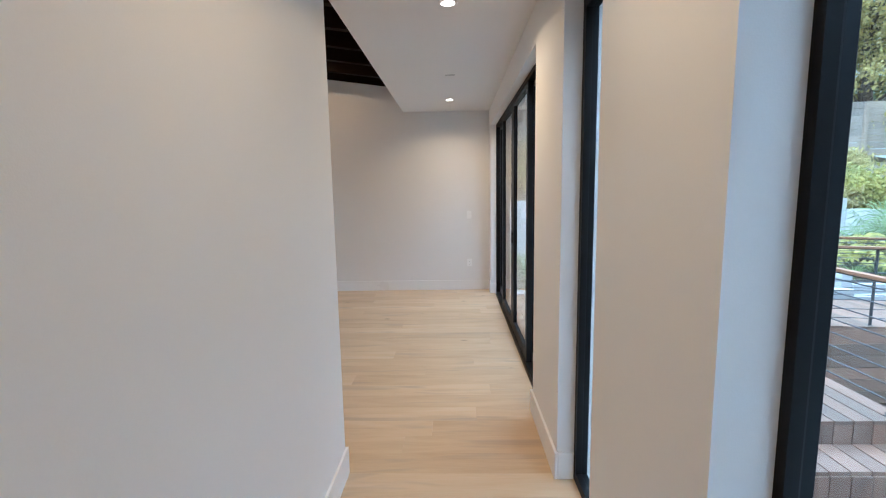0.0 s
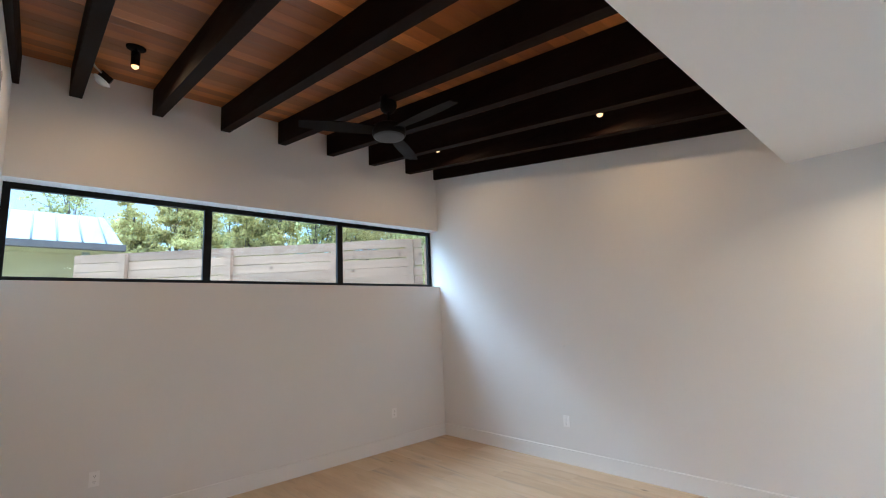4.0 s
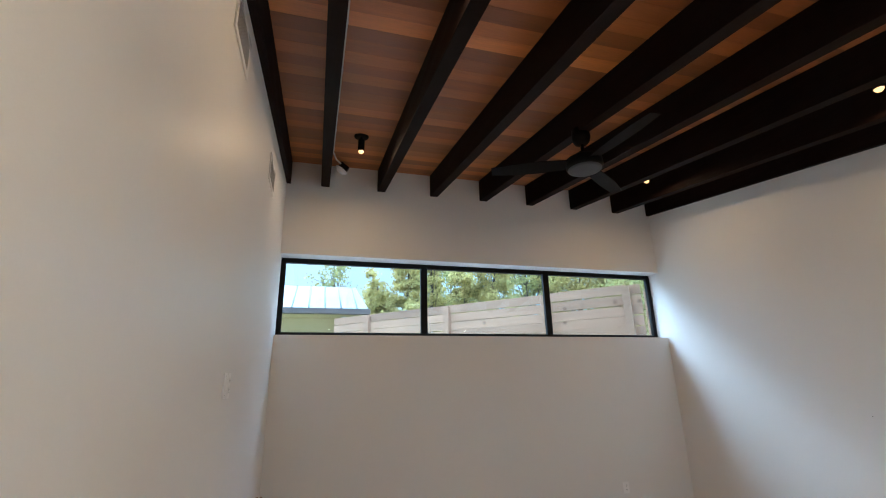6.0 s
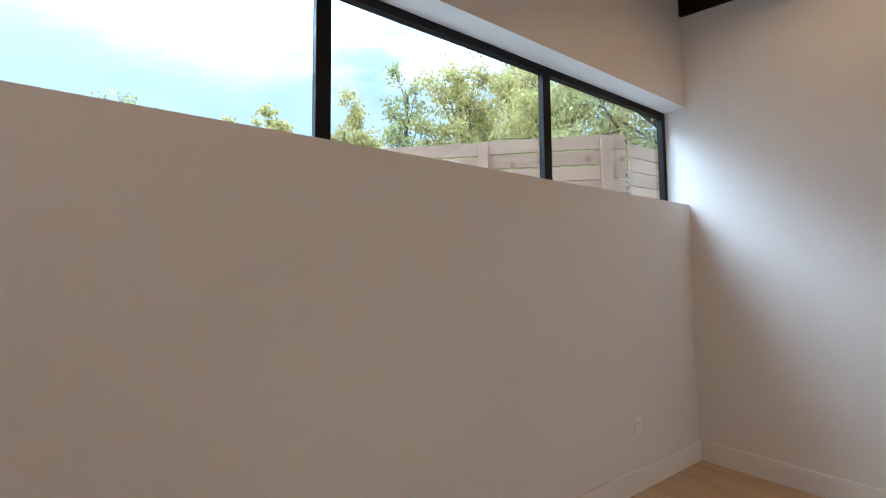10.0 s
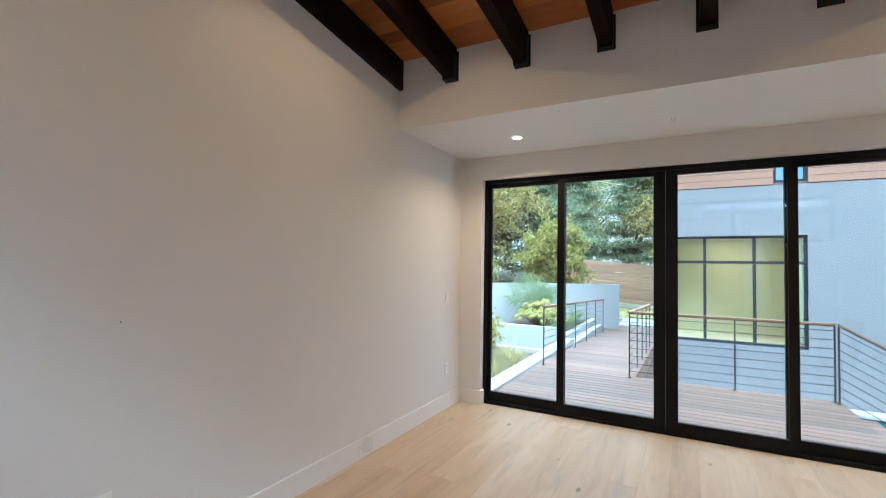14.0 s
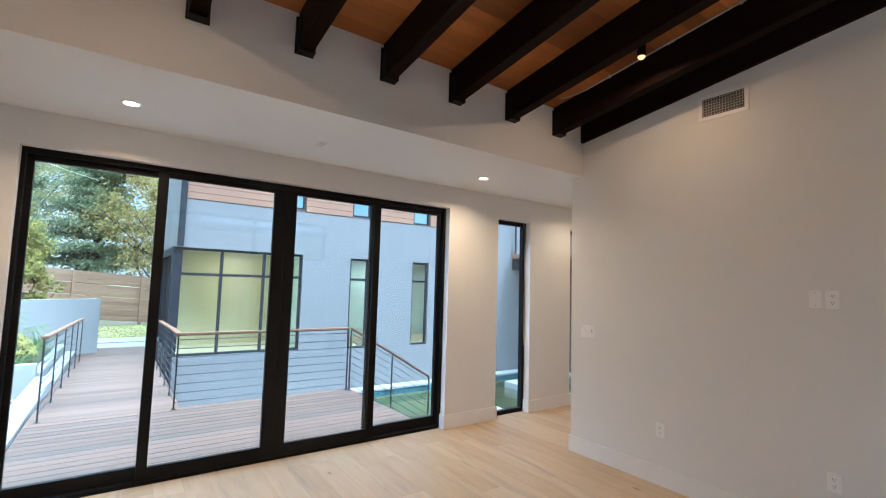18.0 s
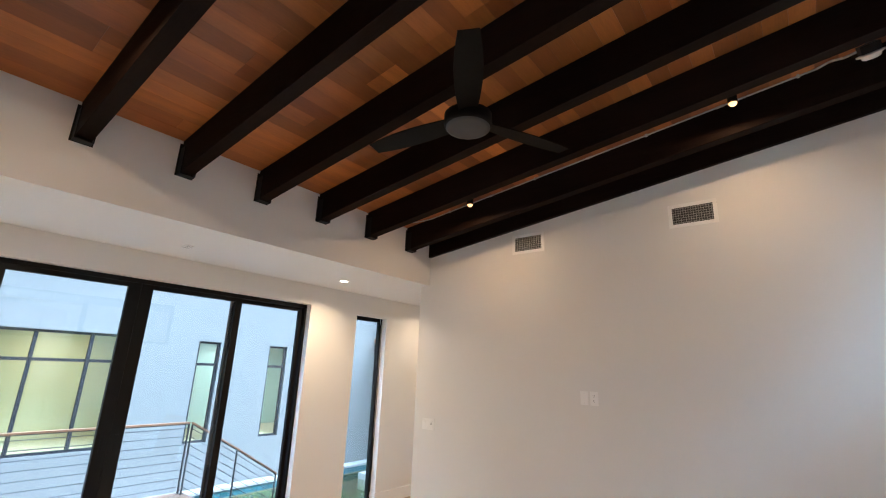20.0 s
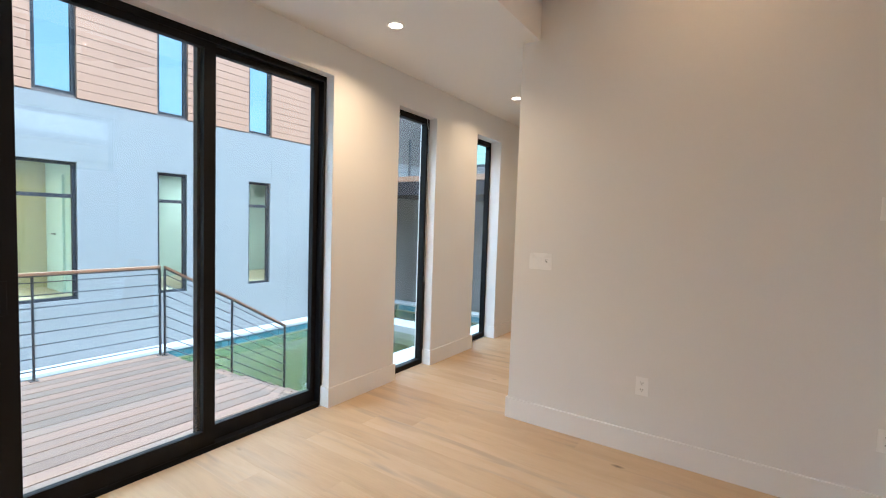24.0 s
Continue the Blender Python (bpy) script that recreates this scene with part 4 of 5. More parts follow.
def fan_palm(at, size, seed, z=None):
    rng = np.random.default_rng(seed)
    x, y = at
    t = thing("fan_palm", (x, y, ground_z(x, y) if z is None else z), "dwarf fan palm with stiff green fronds", "palm", "fan palms")
    for k in range(24):
        a, el = k * 2.4 + rng.uniform(-0.2, 0.2), rng.uniform(0.35, 1.35)
        d = Vector((math.cos(a) * math.cos(el), math.sin(a) * math.cos(el), math.sin(el)))
        tip = d * size * rng.uniform(0.45, 0.75)
        bm = bmesh.new()
        tapered(bm, [Vector((0, 0, 0)), tip * 0.5 + Vector((0, 0, 0.03)), tip], [0.012, 0.009, 0.006], 6)
        side = d.cross(Vector((0, 0, 1))).normalized()
        up = side.cross(d).normalized()
        for j in range(15):
            b = radians(-105 + 15 * j)
            e = (d * math.cos(b) + side * math.sin(b)).normalized()
            w = (side * math.cos(b) - d * math.sin(b)) * 0.014
            ln = size * 0.42 * rng.uniform(0.85, 1.05) * (1 - 0.25 * abs(b) / 1.9)
            m1, m2 = tip + e * ln * 0.5 + up * 0.03, tip + e * ln - Vector((0, 0, 0.10 * size))
            vs = [bm.verts.new(p) for p in (tip, m1 - w, m2, m1 + w)]
            bm.faces.new(vs)
        part("frond", bm, LEAF["frond"], t)
    return t


def fatsia(at, height, radius, seed, z):
    """A low shrub of deeply lobed, hand-shaped leaves."""
    rng = np.random.default_rng(seed)
    t = thing("fatsia", (*at, z), "low shrub with large lobed yellow-green leaves", "shrub")
    stems, bm = bmesh.new(), bmesh.new()
    for k in range(85):
        a, u = k * 2.4, math.sqrt((k + 0.5) / 85)
        c = Vector((radius * u * math.cos(a), radius * u * math.sin(a), height * (1.0 - 0.62 * u * u) + rng.uniform(-0.1, 0.06)))
        tapered(stems, [Vector((c.x * 0.15, c.y * 0.15, 0)), c * 0.6 + Vector((0, 0, 0.06)), c], [0.010, 0.006, 0.003], 4)
        out = (Vector((math.cos(a), math.sin(a), 0)) * (0.4 + u) + Vector((rng.normal() * 0.3, rng.normal() * 0.3, 0))).normalized()
        up = (Vector((0, 0, 1)) + out * (0.25 + 0.7 * u)).normalized()
        side = up.cross(out).normalized()
        fwd = side.cross(up)
        size = rng.uniform(0.11, 0.17)
        for j in range(8):
            b = radians(-130 + 37 * j)
            e = fwd * math.cos(b) + side * math.sin(b)
            n = (side * math.cos(b) - fwd * math.sin(b)) * size * 0.17
            ln = size * (1.0 - 0.25 * abs(b) / 2.3)
            v = [bm.verts.new(q) for q in (c, c + e * ln * 0.55 - n + up * 0.012, c + e * ln - up * 0.03, c + e * ln * 0.55 + n + up * 0.012)]
            bm.faces.new(v)
    part("stems", stems, M["bark"], t)
    part("leaves", bm, LEAF["yellow"], t)
    return t


# ---- retaining wall, kerb and planters to the north ----
def run_box(bm, p, q, th, z0, z1):
    """A straight wall of some thickness from p to q in plan."""
    p, q = Vector((*p, 0)), Vector((*q, 0))
    d = (q - p).normalized()
    s = Vector((-d.y, d.x, 0)) * th / 2
    lo = [bm.verts.new(v + Vector((0, 0, z0))) for v in (p - s, q - s, q + s, p + s)]
    hi = [bm.verts.new(v + Vector((0, 0, z1))) for v in (p - s, q - s, q + s, p + s)]
    bm.faces.new(lo[::-1]), bm.faces.new(hi)
    for i in range(4):
        bm.faces.new((lo[i], lo[(i + 1) % 4], hi[(i + 1) % 4], hi[i]))


t = thing("retaining_wall", (0, 0, 0), "long low retaining wall in smooth white render", "wall", kind="structure")
bm = bmesh.new()
run_box(bm, (-8, wall_line(-8)), (8.0, wall_line(8.0)), 0.2, -0.8, 1.22)
part("high_wall", bm, M["white"], t)
bm = bmesh.new()
run_box(bm, (8.06, wall_line(8.06)), (10.2, 4.35), 0.2, -0.8, 0.985)
part("low_wall", bm, M["white"], t)
for k in range(2):
    bm = bmesh.new()
    zz = 0.35 + 0.45 * k
    run_box(bm, (-7.9, wall_line(-7.9) - 0.1035), (7.9, wall_line(7.9) - 0.1035), 0.006, zz, zz + 0.012)
    part("joint", bm, M["concrete"], t)

structure("kerb", boxes((0.22, 5.5, 4.66, 4.90, -0.6, -0.055), (5.5, 9.2, 4.66, 4.84, -0.7, -0.16), bevel=0.006), M["white"], "smooth white rendered kerb beside the deck", "kerb")
t = thing("planter", (0, 0, 0), "low white rendered planter walls with mulch", "planter", kind="structure")
part("end_wall", boxes((5.5, 5.66, 4.90, 7.9, -0.6, 0.14), bevel=0.008), M["white"], t)
part("low_wall", boxes((4.1, 4.24, 4.90, 6.8, -0.6, -0.12), bevel=0.008), M["white"], t)
part("side_wall", boxes((5.66, 9.4, 4.86, 5.0, -0.6, -0.02), bevel=0.008), M["white"], t)
part("mulch", boxes((0.22, 4.1, 4.90, 6.8, -0.6, -0.20)), M["soil"], t, "dark bark mulch")
part("soil", boxes((5.66, 8.4, 5.0, 6.6, -0.6, 0.02)), M["soil"], t, "dark bark mulch")
structure("path_slab", boxes((10.95, 11.9, 3.15, 4.5, -0.5, -0.345), (12.1, 13.15, 3.15, 4.5, -0.5, -0.345), bevel=0.01), M["concrete"], "pale concrete stepping slabs beyond the deck", "path")

# ---- planting ----
fan_palm((2.0, 6.5), 1.2, 3, -0.2)
fan_palm((0.9, 6.2), 0.7, 6, -0.2)
fan_palm((7.5, 6.15), 1.45, 4, 0.02)
fatsia((6.5, 5.7), 0.62, 0.66, 11, 0.02)
shrub((3.75, 6.25), 0.75, 0.5, "yellow", "broad-leaved shrub with yellow and green leaves", 12, 2600, 0.06, -0.2, name="variegated_shrub")
shrub((6.3, 7.6), 0.8, 0.34, "frond", "small clipped green shrub by the white wall", 13, 1200, 0.07, -0.3, name="clipped_shrub")
shrub((4.9, 8.0), 0.75, 0.30, "frond", "small clipped green shrub by the white wall", 14, 1200, 0.07, -0.3, name="clipped_shrub")
for k, (gx, gy) in enumerate(((0.8, 5.2), (1.4, 5.5), (1.9, 5.1), (2.4, 5.35), (3.0, 5.15), (3.5, 5.45), (1.1, 6.0), (2.0, 6.3), (3.4, 6.2))):
    tuft((gx, gy), 0.55, 150, "straw" if k % 3 else "shrub", "arching tuft of yellow-green ornamental grass", 30 + k, 0.004, -0.2)
for k in range(7):
    tuft((5.95 + 0.42 * k, 5.22), 0.5, 90, "frond", "strappy dark green liriope beside the walkway", 50 + k, 0.008, 0.02, name="liriope")
rng = np.random.default_rng(5)
for k in range(56):
    gx = rng.uniform(-3, 10) if k < 34 else rng.uniform(0, 9)
    gy = (wall_line(min(gx, 8)) if gx < 8 else 8.2) + rng.uniform(0.4, 3.0) + (1.4 if k >= 34 else 0.0)
    shrub((gx, gy), rng.uniform(0.45, 0.8), rng.uniform(0.6, 1.0), ("straw", "olive", "straw", "shrub", "straw")[k % 5], "loose bank of straw-green grasses and shrubs", 100 + k, 2600, 0.05, long=3.6, name="hillside_shrub")

tree((10.6, 6.42), 3.1, 1.25, "yellow", "rounded evergreen tree with yellow-green leaves", 21, 11000, 0.075, 0.22, 0.05, clumps=30, name="garden_tree")
shrub((8.9, 8.7), 0.95, 0.8, "yellow", "loose yellow-green shrub on the bank", 22, 4200, 0.06, name="bank_shrub")
for k, (tx, ty, h, r, leaf, cone) in enumerate((
        (20.5, 10.2, 11, 4.0, "pine", True), (17.5, 12.5, 8.5, 4.0, "olive", False), (24.5, 9.0, 10.5, 3.4, "pine", True), (25.5, 5.2, 9.5, 3.0, "pine", True), 
        (24.5, 2.4, 9.6, 3.4, "olive", False), (22, 14, 10, 4.2, "olive", False), (31, 9, 12, 4.8, "oak", False), (14, 14.5, 9, 4.2, "olive", False),
        (10.5, 16.0, 9.5, 4.2, "olive", False), (6.6, 15.6, 10, 4.2, "pine", True), (2.6, 15.0, 10, 4.2, "oak", False), (-1.5, 15.5, 10, 4.4, "oak", False),
        (18, 17, 13, 5, "pine", True), (4.0, 12.4, 5.5, 1.9, "dead", False), (0.6, 12.0, 5.0, 1.8, "dead", False))):
    tree((tx, ty), h, r, leaf, ("dark green conifer with layered boughs" if cone else "tall broadleaf tree with mottled olive leaves"), 200 + k, (30000 if cone else 27000) if h > 6 else 3500,
         (0.10 if cone else 0.09) if h > 6 else 0.07, 0.14 if cone else 0.3, 0.2 if h > 6 else 0.07, clumps=70 if cone else 40, cone=cone, name="conifer" if cone else "broadleaf_tree")
# trees beyond the west window
tree((-7.4, 9.0), 7.8, 3.0, "oak", "live oak with gnarled limbs and olive leaves", 300, 26000, 0.055, 0.45, 0.15, (-0.3, -0.2), 34, name="oak_tree",
     limb=((-7.4, 8.95, 3.3), (-7.35, 8.3, 3.85), (-7.3, 7.4, 4.0), (-7.3, 6.85, 4.4), (-7.25, 6.2, 5.3), (-7.5, 5.6, 6.1)))
for k, (tx, ty, h, r, leaf, n, size) in enumerate((
        (-19.4, 1.15, 6.9, 1.35, "oak", 1500, 0.075), (-19.6, 3.0, 6.0, 0.95, "olive", 7000, 0.07), (-19.4, 4.3, 6.9, 1.15, "olive", 9000, 0.07),
        (-21.0, 5.7, 8.2, 1.0, "olive", 5000, 0.08), (-19.4, 6.9, 6.7, 1.2, "olive", 10000, 0.07), (-19.0, 8.2, 8.2, 1.5, "olive", 11000, 0.07),
        (-13.4, 6.9, 6.9, 0.9, "oak", 3500, 0.06), (-13.2, 8.5, 7.6, 1.7, "olive", 14000, 0.06), (-13.0, 10.6, 8.0, 2.2, "olive", 16000, 0.065),
        (-10.2, 9.4, 7.4, 2.2, "olive", 16000, 0.06), (-24.0, 3.6, 6.0, 1.8, "olive", 8000, 0.09), (-24.0, 7.6, 7.4, 2.2, "oak", 8000, 0.09), (-26, -6, 5.0, 2.6, "oak", 8000, 0.09))):
    tree((tx, ty), h, r, leaf, "live oak with gnarled limbs and olive leaves" if leaf == "oak" else "broadleaf tree turning yellow-green", 320 + k, int(n * 1.7), size, 0.3, 0.12, clumps=24, name="oak_tree" if leaf == "oak" else "broadleaf_tree")



# ---- board fences ----
def board_fence(p, q, z0, z1, posts, rows, material, label, name="board_fence", side=1, slope=0.0):
    """Horizontal boards on square posts from p to q in plan."""
    p, q = Vector((*p, 0)), Vector((*q, 0))
    length = (q - p).length
    t = thing(name, (p.x, p.y, 0), label, "fence")
    t.rotation_euler = (0, 0, math.atan2(q.y - p.y, q.x - p.x))
    step = (z1 - z0) / rows
    cuts = [0.0] + sorted(posts) + [length]
    for a, b in zip(cuts, cuts[1:]):
        bm = boxes((a + 0.002, b - 0.002, -0.011, 0.011, 0.004, step - 0.004), bevel=0.002)
        for v in bm.verts:
            v.co.z += slope * v.co.x
        me = mesh_of("board", bm, material)
        for k in range(rows):
            o = new("board", me)
            o.parent = t
            o.matrix_local = pose(0, random.uniform(-0.003, 0.003), z0 + k * step, 0, random.uniform(-0.12, 0.12), 0)
    for s in posts:
        bm = bmesh.new()
        box(bm, s - 0.055, s + 0.055, 0.012 if side > 0 else -0.1, 0.1 if side > 0 else -0.012, z0 - 0.5 + slope * s, z1 - 0.03 + slope * s, bevel=0.004)
        part("post", bm, material, t)
    return t


for p, q, top, posts in (((-10.4, 0.92), (-6.2, 5.08), 2.89, (0.9, 2.7, 4.48, 5.72)), ((-6.19, 5.12), (-5.95, 7.9), 2.8, (0.62, 1.9))):
    board_fence(p, q, -0.25, top, list(posts), 21, M["fence"], "new pale cedar fence of horizontal boards with knots", side=-1)
board_fence((18.7, 0.2), (17.2, 9.4), -0.55, 1.30, [0.9, 3.1, 5.3, 7.5], 12, M["fence"], "pale cedar fence of horizontal boards on the far side", side=1, slope=0.085)
board_fence((-2.5, 13.9), (11.5, 13.3), 2.75, 4.5, [0.6, 2.9, 5.2, 7.5, 9.8, 12.1], 9, M["fencepale"], "pale cedar fence along the top of the bank", side=-1)
board_fence((12, 13.0), (22, 12.0), 2.4, 4.1, [0.6, 3.0, 5.4, 7.8], 8, M["fencegrey"], "weathered grey board fence up the slope", side=-1)

# ---- neighbour's house to the west ----
t = thing("neighbour_house", (-13.4, 0, -0.2), "neighbouring house with a pale metal roof", "house")
part("wall", boxes((-5.0, -0.3, -8.6, 1.35, 0.0, 3.55)), M["tan"], t, "warm tan stucco")
bm = bmesh.new()
v = [bm.verts.new(c) for c in ((0.4, -9, 3.72), (0.4, 1.9, 3.72), (-1.9, 1.72, 4.78), (-1.9, -9, 4.78), (-5.4, 1.9, 3.72), (-5.4, -9, 3.72))]
bm.faces.new((v[0], v[1], v[2], v[3])), bm.faces.new((v[3], v[2], v[4], v[5])), bm.faces.new((v[1], v[4], v[2]))
roof = part("metal_roof", bm, M["roofm"], t, "pale standing seam metal roof")
for k in range(26):
    yy = -8.9 + k * 0.42
    part("seam", cyl(bmesh.new(), (0.41, yy, 3.735), (-1.88, min(yy, 1.7), 4.795), 0.016, seg=6), M["roofm"], roof)
part("gutter", boxes((0.36, 0.5, -9, 1.95, 3.56, 3.715), bevel=0.01), M["eave"], t, "dark gutter")
part("soffit", boxes((-0.3, 0.36, -9, 1.9, 3.55, 3.575)), M["tan"], t)
part("corner_post", boxes((-0.02, 0.12, 1.2, 1.34, 0.0, 3.55)), M["white"], t)

# ---- main house across the court ----
FXH = 6.537
house = thing("main_house", (FXH, 0.027, -1.05), "modern two-storey house in pale stucco and cedar", "house")
HZ = 1.05
LOW = [(0.39, 2.93, -0.04, 2.205), (-1.35, -0.82, -0.09, 2.185), (-3.20, -2.66, -0.09, 2.185), (-4.86, -4.31, -0.09, 2.185)]
UPP = [(0.385, 0.925, 3.275, 5.3), (-1.355, -0.83, 3.26, 5.3), (-3.20, -2.655, 3.25, 5.3), (-4.86, -4.31, 3.24, 5.3)]


def pierced(openings, y0, y1, z0, z1, x0, x1):
    """A wall slab with rectangular openings, as butted blocks."""
    bm = bmesh.new()
    yb = sorted({y0, y1} | {v for o in openings for v in o[:2]})
    zb = sorted({z0, z1} | {v for o in openings for v in o[2:]})
    for a, b in zip(yb, yb[1:]):
        run = None
        for c, d in zip(zb, zb[1:]):
            hole = any(o[0] <= a and b <= o[1] and o[2] <= c and d <= o[3] for o in openings)
            if hole:
                if run:
                    box(bm, x0, x1, a, b, *run)
                run = None
            else:
                run = (run[0], d) if run else (c, d)
        if run:
            box(bm, x0, x1, a, b, *run)
    return bm


bm = pierced([(a, b, c + HZ, d + HZ) for a, b, c, d in LOW], -9.0, 2.93, -0.3, 3.22 + HZ, 0, 0.2)
wall = part("facade_wall", bm, M["stucco"], house, "pale grey-white stucco wall")
part("siding_backing", pierced([(a, b, c + HZ, d + HZ) for a, b, c, d in UPP], -9.0, 2.93, 3.22 + HZ, 6.6 + HZ, 0.03, 0.2), M["eave"], house)
for jy in (0.362, -1.56, -3.225, -4.9, -6.6):
    part("wall_joint", boxes((-0.004, -0.0005, jy - 0.004, jy + 0.004, 2.22 + HZ, 3.2 + HZ)), M["stucco"], wall)
part("wall_joint", boxes((-0.004, -0.0005, -9.0, 0.35, 2.245 + HZ, 2.253 + HZ)), M["stucco"], wall)
# cedar siding boards between the upper windows
spans = [(0.935, 2.93), (-0.82, 0.375), (-2.645, -1.365), (-4.30, -3.21)]
part("stucco_panel", boxes((-0.002, 0.03, -6.9, -4.865, 3.222 + HZ, 6.6 + HZ)), M["stucco"], house)
for a, b in spans:
    me = mesh_of("siding_board", boxes((-0.012, 0.03, a, b, 0.003, 0.138), bevel=0.002), M["siding"])
    for k in range(20):
        o = new("siding_board", me)
        o.parent, o.location = house, (random.uniform(-0.002, 0.002), 0, 3.235 + HZ + k * 0.142)


def house_window(y0, y1, z0, z1, mulls=(), transom=None, glazing="housegl"):
    w = part("house_window", boxes((0.05, 0.12, y0, y0 + 0.05, z0, z1), (0.05, 0.12, y1 - 0.05, y1, z0, z1),
                                   (0.05, 0.12, y0 + 0.05, y1 - 0.05, z0, z0 + 0.05), (0.05, 0.12, y0 + 0.05, y1 - 0.05, z1 - 0.05, z1),
                                   *[(0.045, 0.125, m - 0.028, m + 0.028, z0 + 0.05, z1 - 0.05) for m in mulls],
                                   *([(0.055, 0.115, y0 + 0.05, y1 - 0.05, transom - 0.03, transom + 0.03)] if transom else [])), M["slate"], house, "dark grey metal window frame")
    cuts = [y0 + 0.05, *sorted(mulls), y1 - 0.05]
    for a, b in zip(cuts, cuts[1:]):
        g = part("pane", boxes((0.08, 0.088, a, b, z0 + 0.04, z1 - 0.04)), M[glazing], w)
        g.visible_shadow = False
    return w


for k, (a, b, c, d) in enumerate(LOW):
    house_window(a, b, c + HZ, d + HZ, (2.13, 1.25) if k == 0 else (), 1.655 + HZ)
for a, b, c, d in UPP:
    house_window(a, b, c + HZ, d + HZ, glazing="coated")
# rooms behind the glass
part("room_floor", boxes((0.2, 5.2, -9.0, 2.9, -0.12 + HZ, -0.05 + HZ)), M["indoor"], house)
part("room_ceiling", boxes((0.2, 5.2, -9.0, 2.9, 2.42 + HZ, 2.6 + HZ)), M["white"], house)
part("room_wall", boxes((1.95, 2.05, 0.28, 2.9, -0.05 + HZ, 2.42 + HZ)), M["tan"], house, "warm tan inner wall")
part("partition", boxes((0.2, 2.2, 0.2, 0.28, -0.05 + HZ, 2.42 + HZ)), M["mint"], house, "pale green-white partition")
part("back_wall", boxes((2.2, 2.3, -9.0, 0.2, -0.05 + HZ, 2.42 + HZ)), M["mint"], house, "pale green-white inner wall")
door_h = part("inner_door", boxes((0.95, 1.8, 0.281, 0.32, -0.05 + HZ, 2.05 + HZ), bevel=0.003), M["mint"], house, "pale green-white inner door")
part("door_handle", boxes((1.3, 1.42, 0.34, 0.36, 0.98 + HZ, 1.0 + HZ), (1.3, 1.32, 0.32, 0.342, 0.975 + HZ, 1.005 + HZ)), M["black"], door_h, "black lever handle")
for lx, ly in ((0.9, 1.9), (1.1, 0.9), (1.55, 1.5), (1.5, 2.5)):
    part("downlight", lathe(bmesh.new(), [(0.0, 0), (0.06, -0.002), (0.062, 0.0)], 24, (lx, ly, 2.417 + HZ), cap=False), M["lamp"], house, "lit recessed light")
# one broad light in place of the four downlights
area_lamp("house_lamp", (FXH + 1.0, 1.6, 2.36), 0.5, 20, (1.0, 0.86, 0.66), 170)
# unseen fill added to brighten the green rooms, which have no fixture
area_lamp("house_lamp", (FXH + 1.2, -2.6, 2.36), 0.5, 32, (1.0, 0.95, 0.86), 170)
part("upper_floor", boxes((0.2, 5.2, -9.0, 2.9, 3.0 + HZ, 3.2 + HZ)), M["indoor"], house)
part("upper_wall", boxes((2.4, 2.5, -9.0, 2.9, 3.2 + HZ, 6.4 + HZ)), M["mint"], house)
part("roof", boxes((-0.25, 8.0, -9.2, 3.2, 6.6 + HZ, 6.9 + HZ)), M["eave"], house, "flat dark roof edge")
part("back", boxes((5.2, 8.0, -9.0, 2.93, -0.3, 6.6 + HZ)), M["stucco"], house)
# north side with dark framed glazing
part("north_wall", boxes((0.2, 5.2, 2.9, 2.93, 2.215 + HZ, 6.6 + HZ)), M["stucco"], house)
nb = part("north_bay", boxes((0.0, 0.32, 2.932, 3.06, -0.3, 2.21 + HZ), (0.32, 5.2, 2.90, 3.06, 2.05 + HZ, 2.21 + HZ), (0.32, 5.2, 2.90, 3.06, -0.3, 0.0 + HZ),
                             (1.1, 1.2, 2.92, 3.04, 0.0 + HZ, 2.05 + HZ), (2.2, 2.3, 2.92, 3.04, 0.0 + HZ, 2.05 + HZ), (3.4, 3.5, 2.92, 3.04, 0.0 + HZ, 2.05 + HZ)), M["slate"], house, "dark slate metal bay")
g = part("pane", boxes((0.32, 5.2, 2.97, 2.978, 0.0 + HZ, 2.05 + HZ)), M["housegl"], nb)
g.visible_shadow = False
part("downspout", boxes((-0.10, -0.002, 2.885, 3.003, 2.222 + HZ, 6.6 + HZ), bevel=0.006), M["slate"], house, "dark square downspout")
# south wing with its balcony
part("wing_wall", pierced([(2.2, 3.4, 0.0 + HZ, 2.1 + HZ), (4.6, 5.9, -0.6 + HZ, 2.1 + HZ), (2.0, 6.0, 3.2 + HZ, 5.3 + HZ)], 0.0, 7.4, -0.3, 6.6 + HZ, 0, 0.2), M["stucco"], house).matrix_local = pose(-6.2, -9.2, 0, 0, 0, -90)
bal = part("balcony_slab", boxes((-5.4, -0.02, -9.2, -6.45, 2.14 + HZ, 2.50 + HZ)), M["slate"], house, "dark slate balcony edge")
part("balcony_fascia", boxes((-5.4, -0.02, -6.52, -6.43, 2.502 + HZ, 2.64 + HZ)), M["siding"], bal, "cedar balcony fascia")
for k in range(7):
    part("balcony_cable", cyl(bmesh.new(), (-5.4, -6.48, 2.76 + HZ + 0.12 * k), (-0.01, -6.48, 2.76 + HZ + 0.12 * k), 0.004, seg=6), M["cable"], bal)
for k in range(5):
    part("balcony_post", boxes((-5.35 + 1.3 * k, -5.31 + 1.3 * k, -6.50, -6.46, 2.64 + HZ, 3.62 + HZ)), M["steel"], bal)
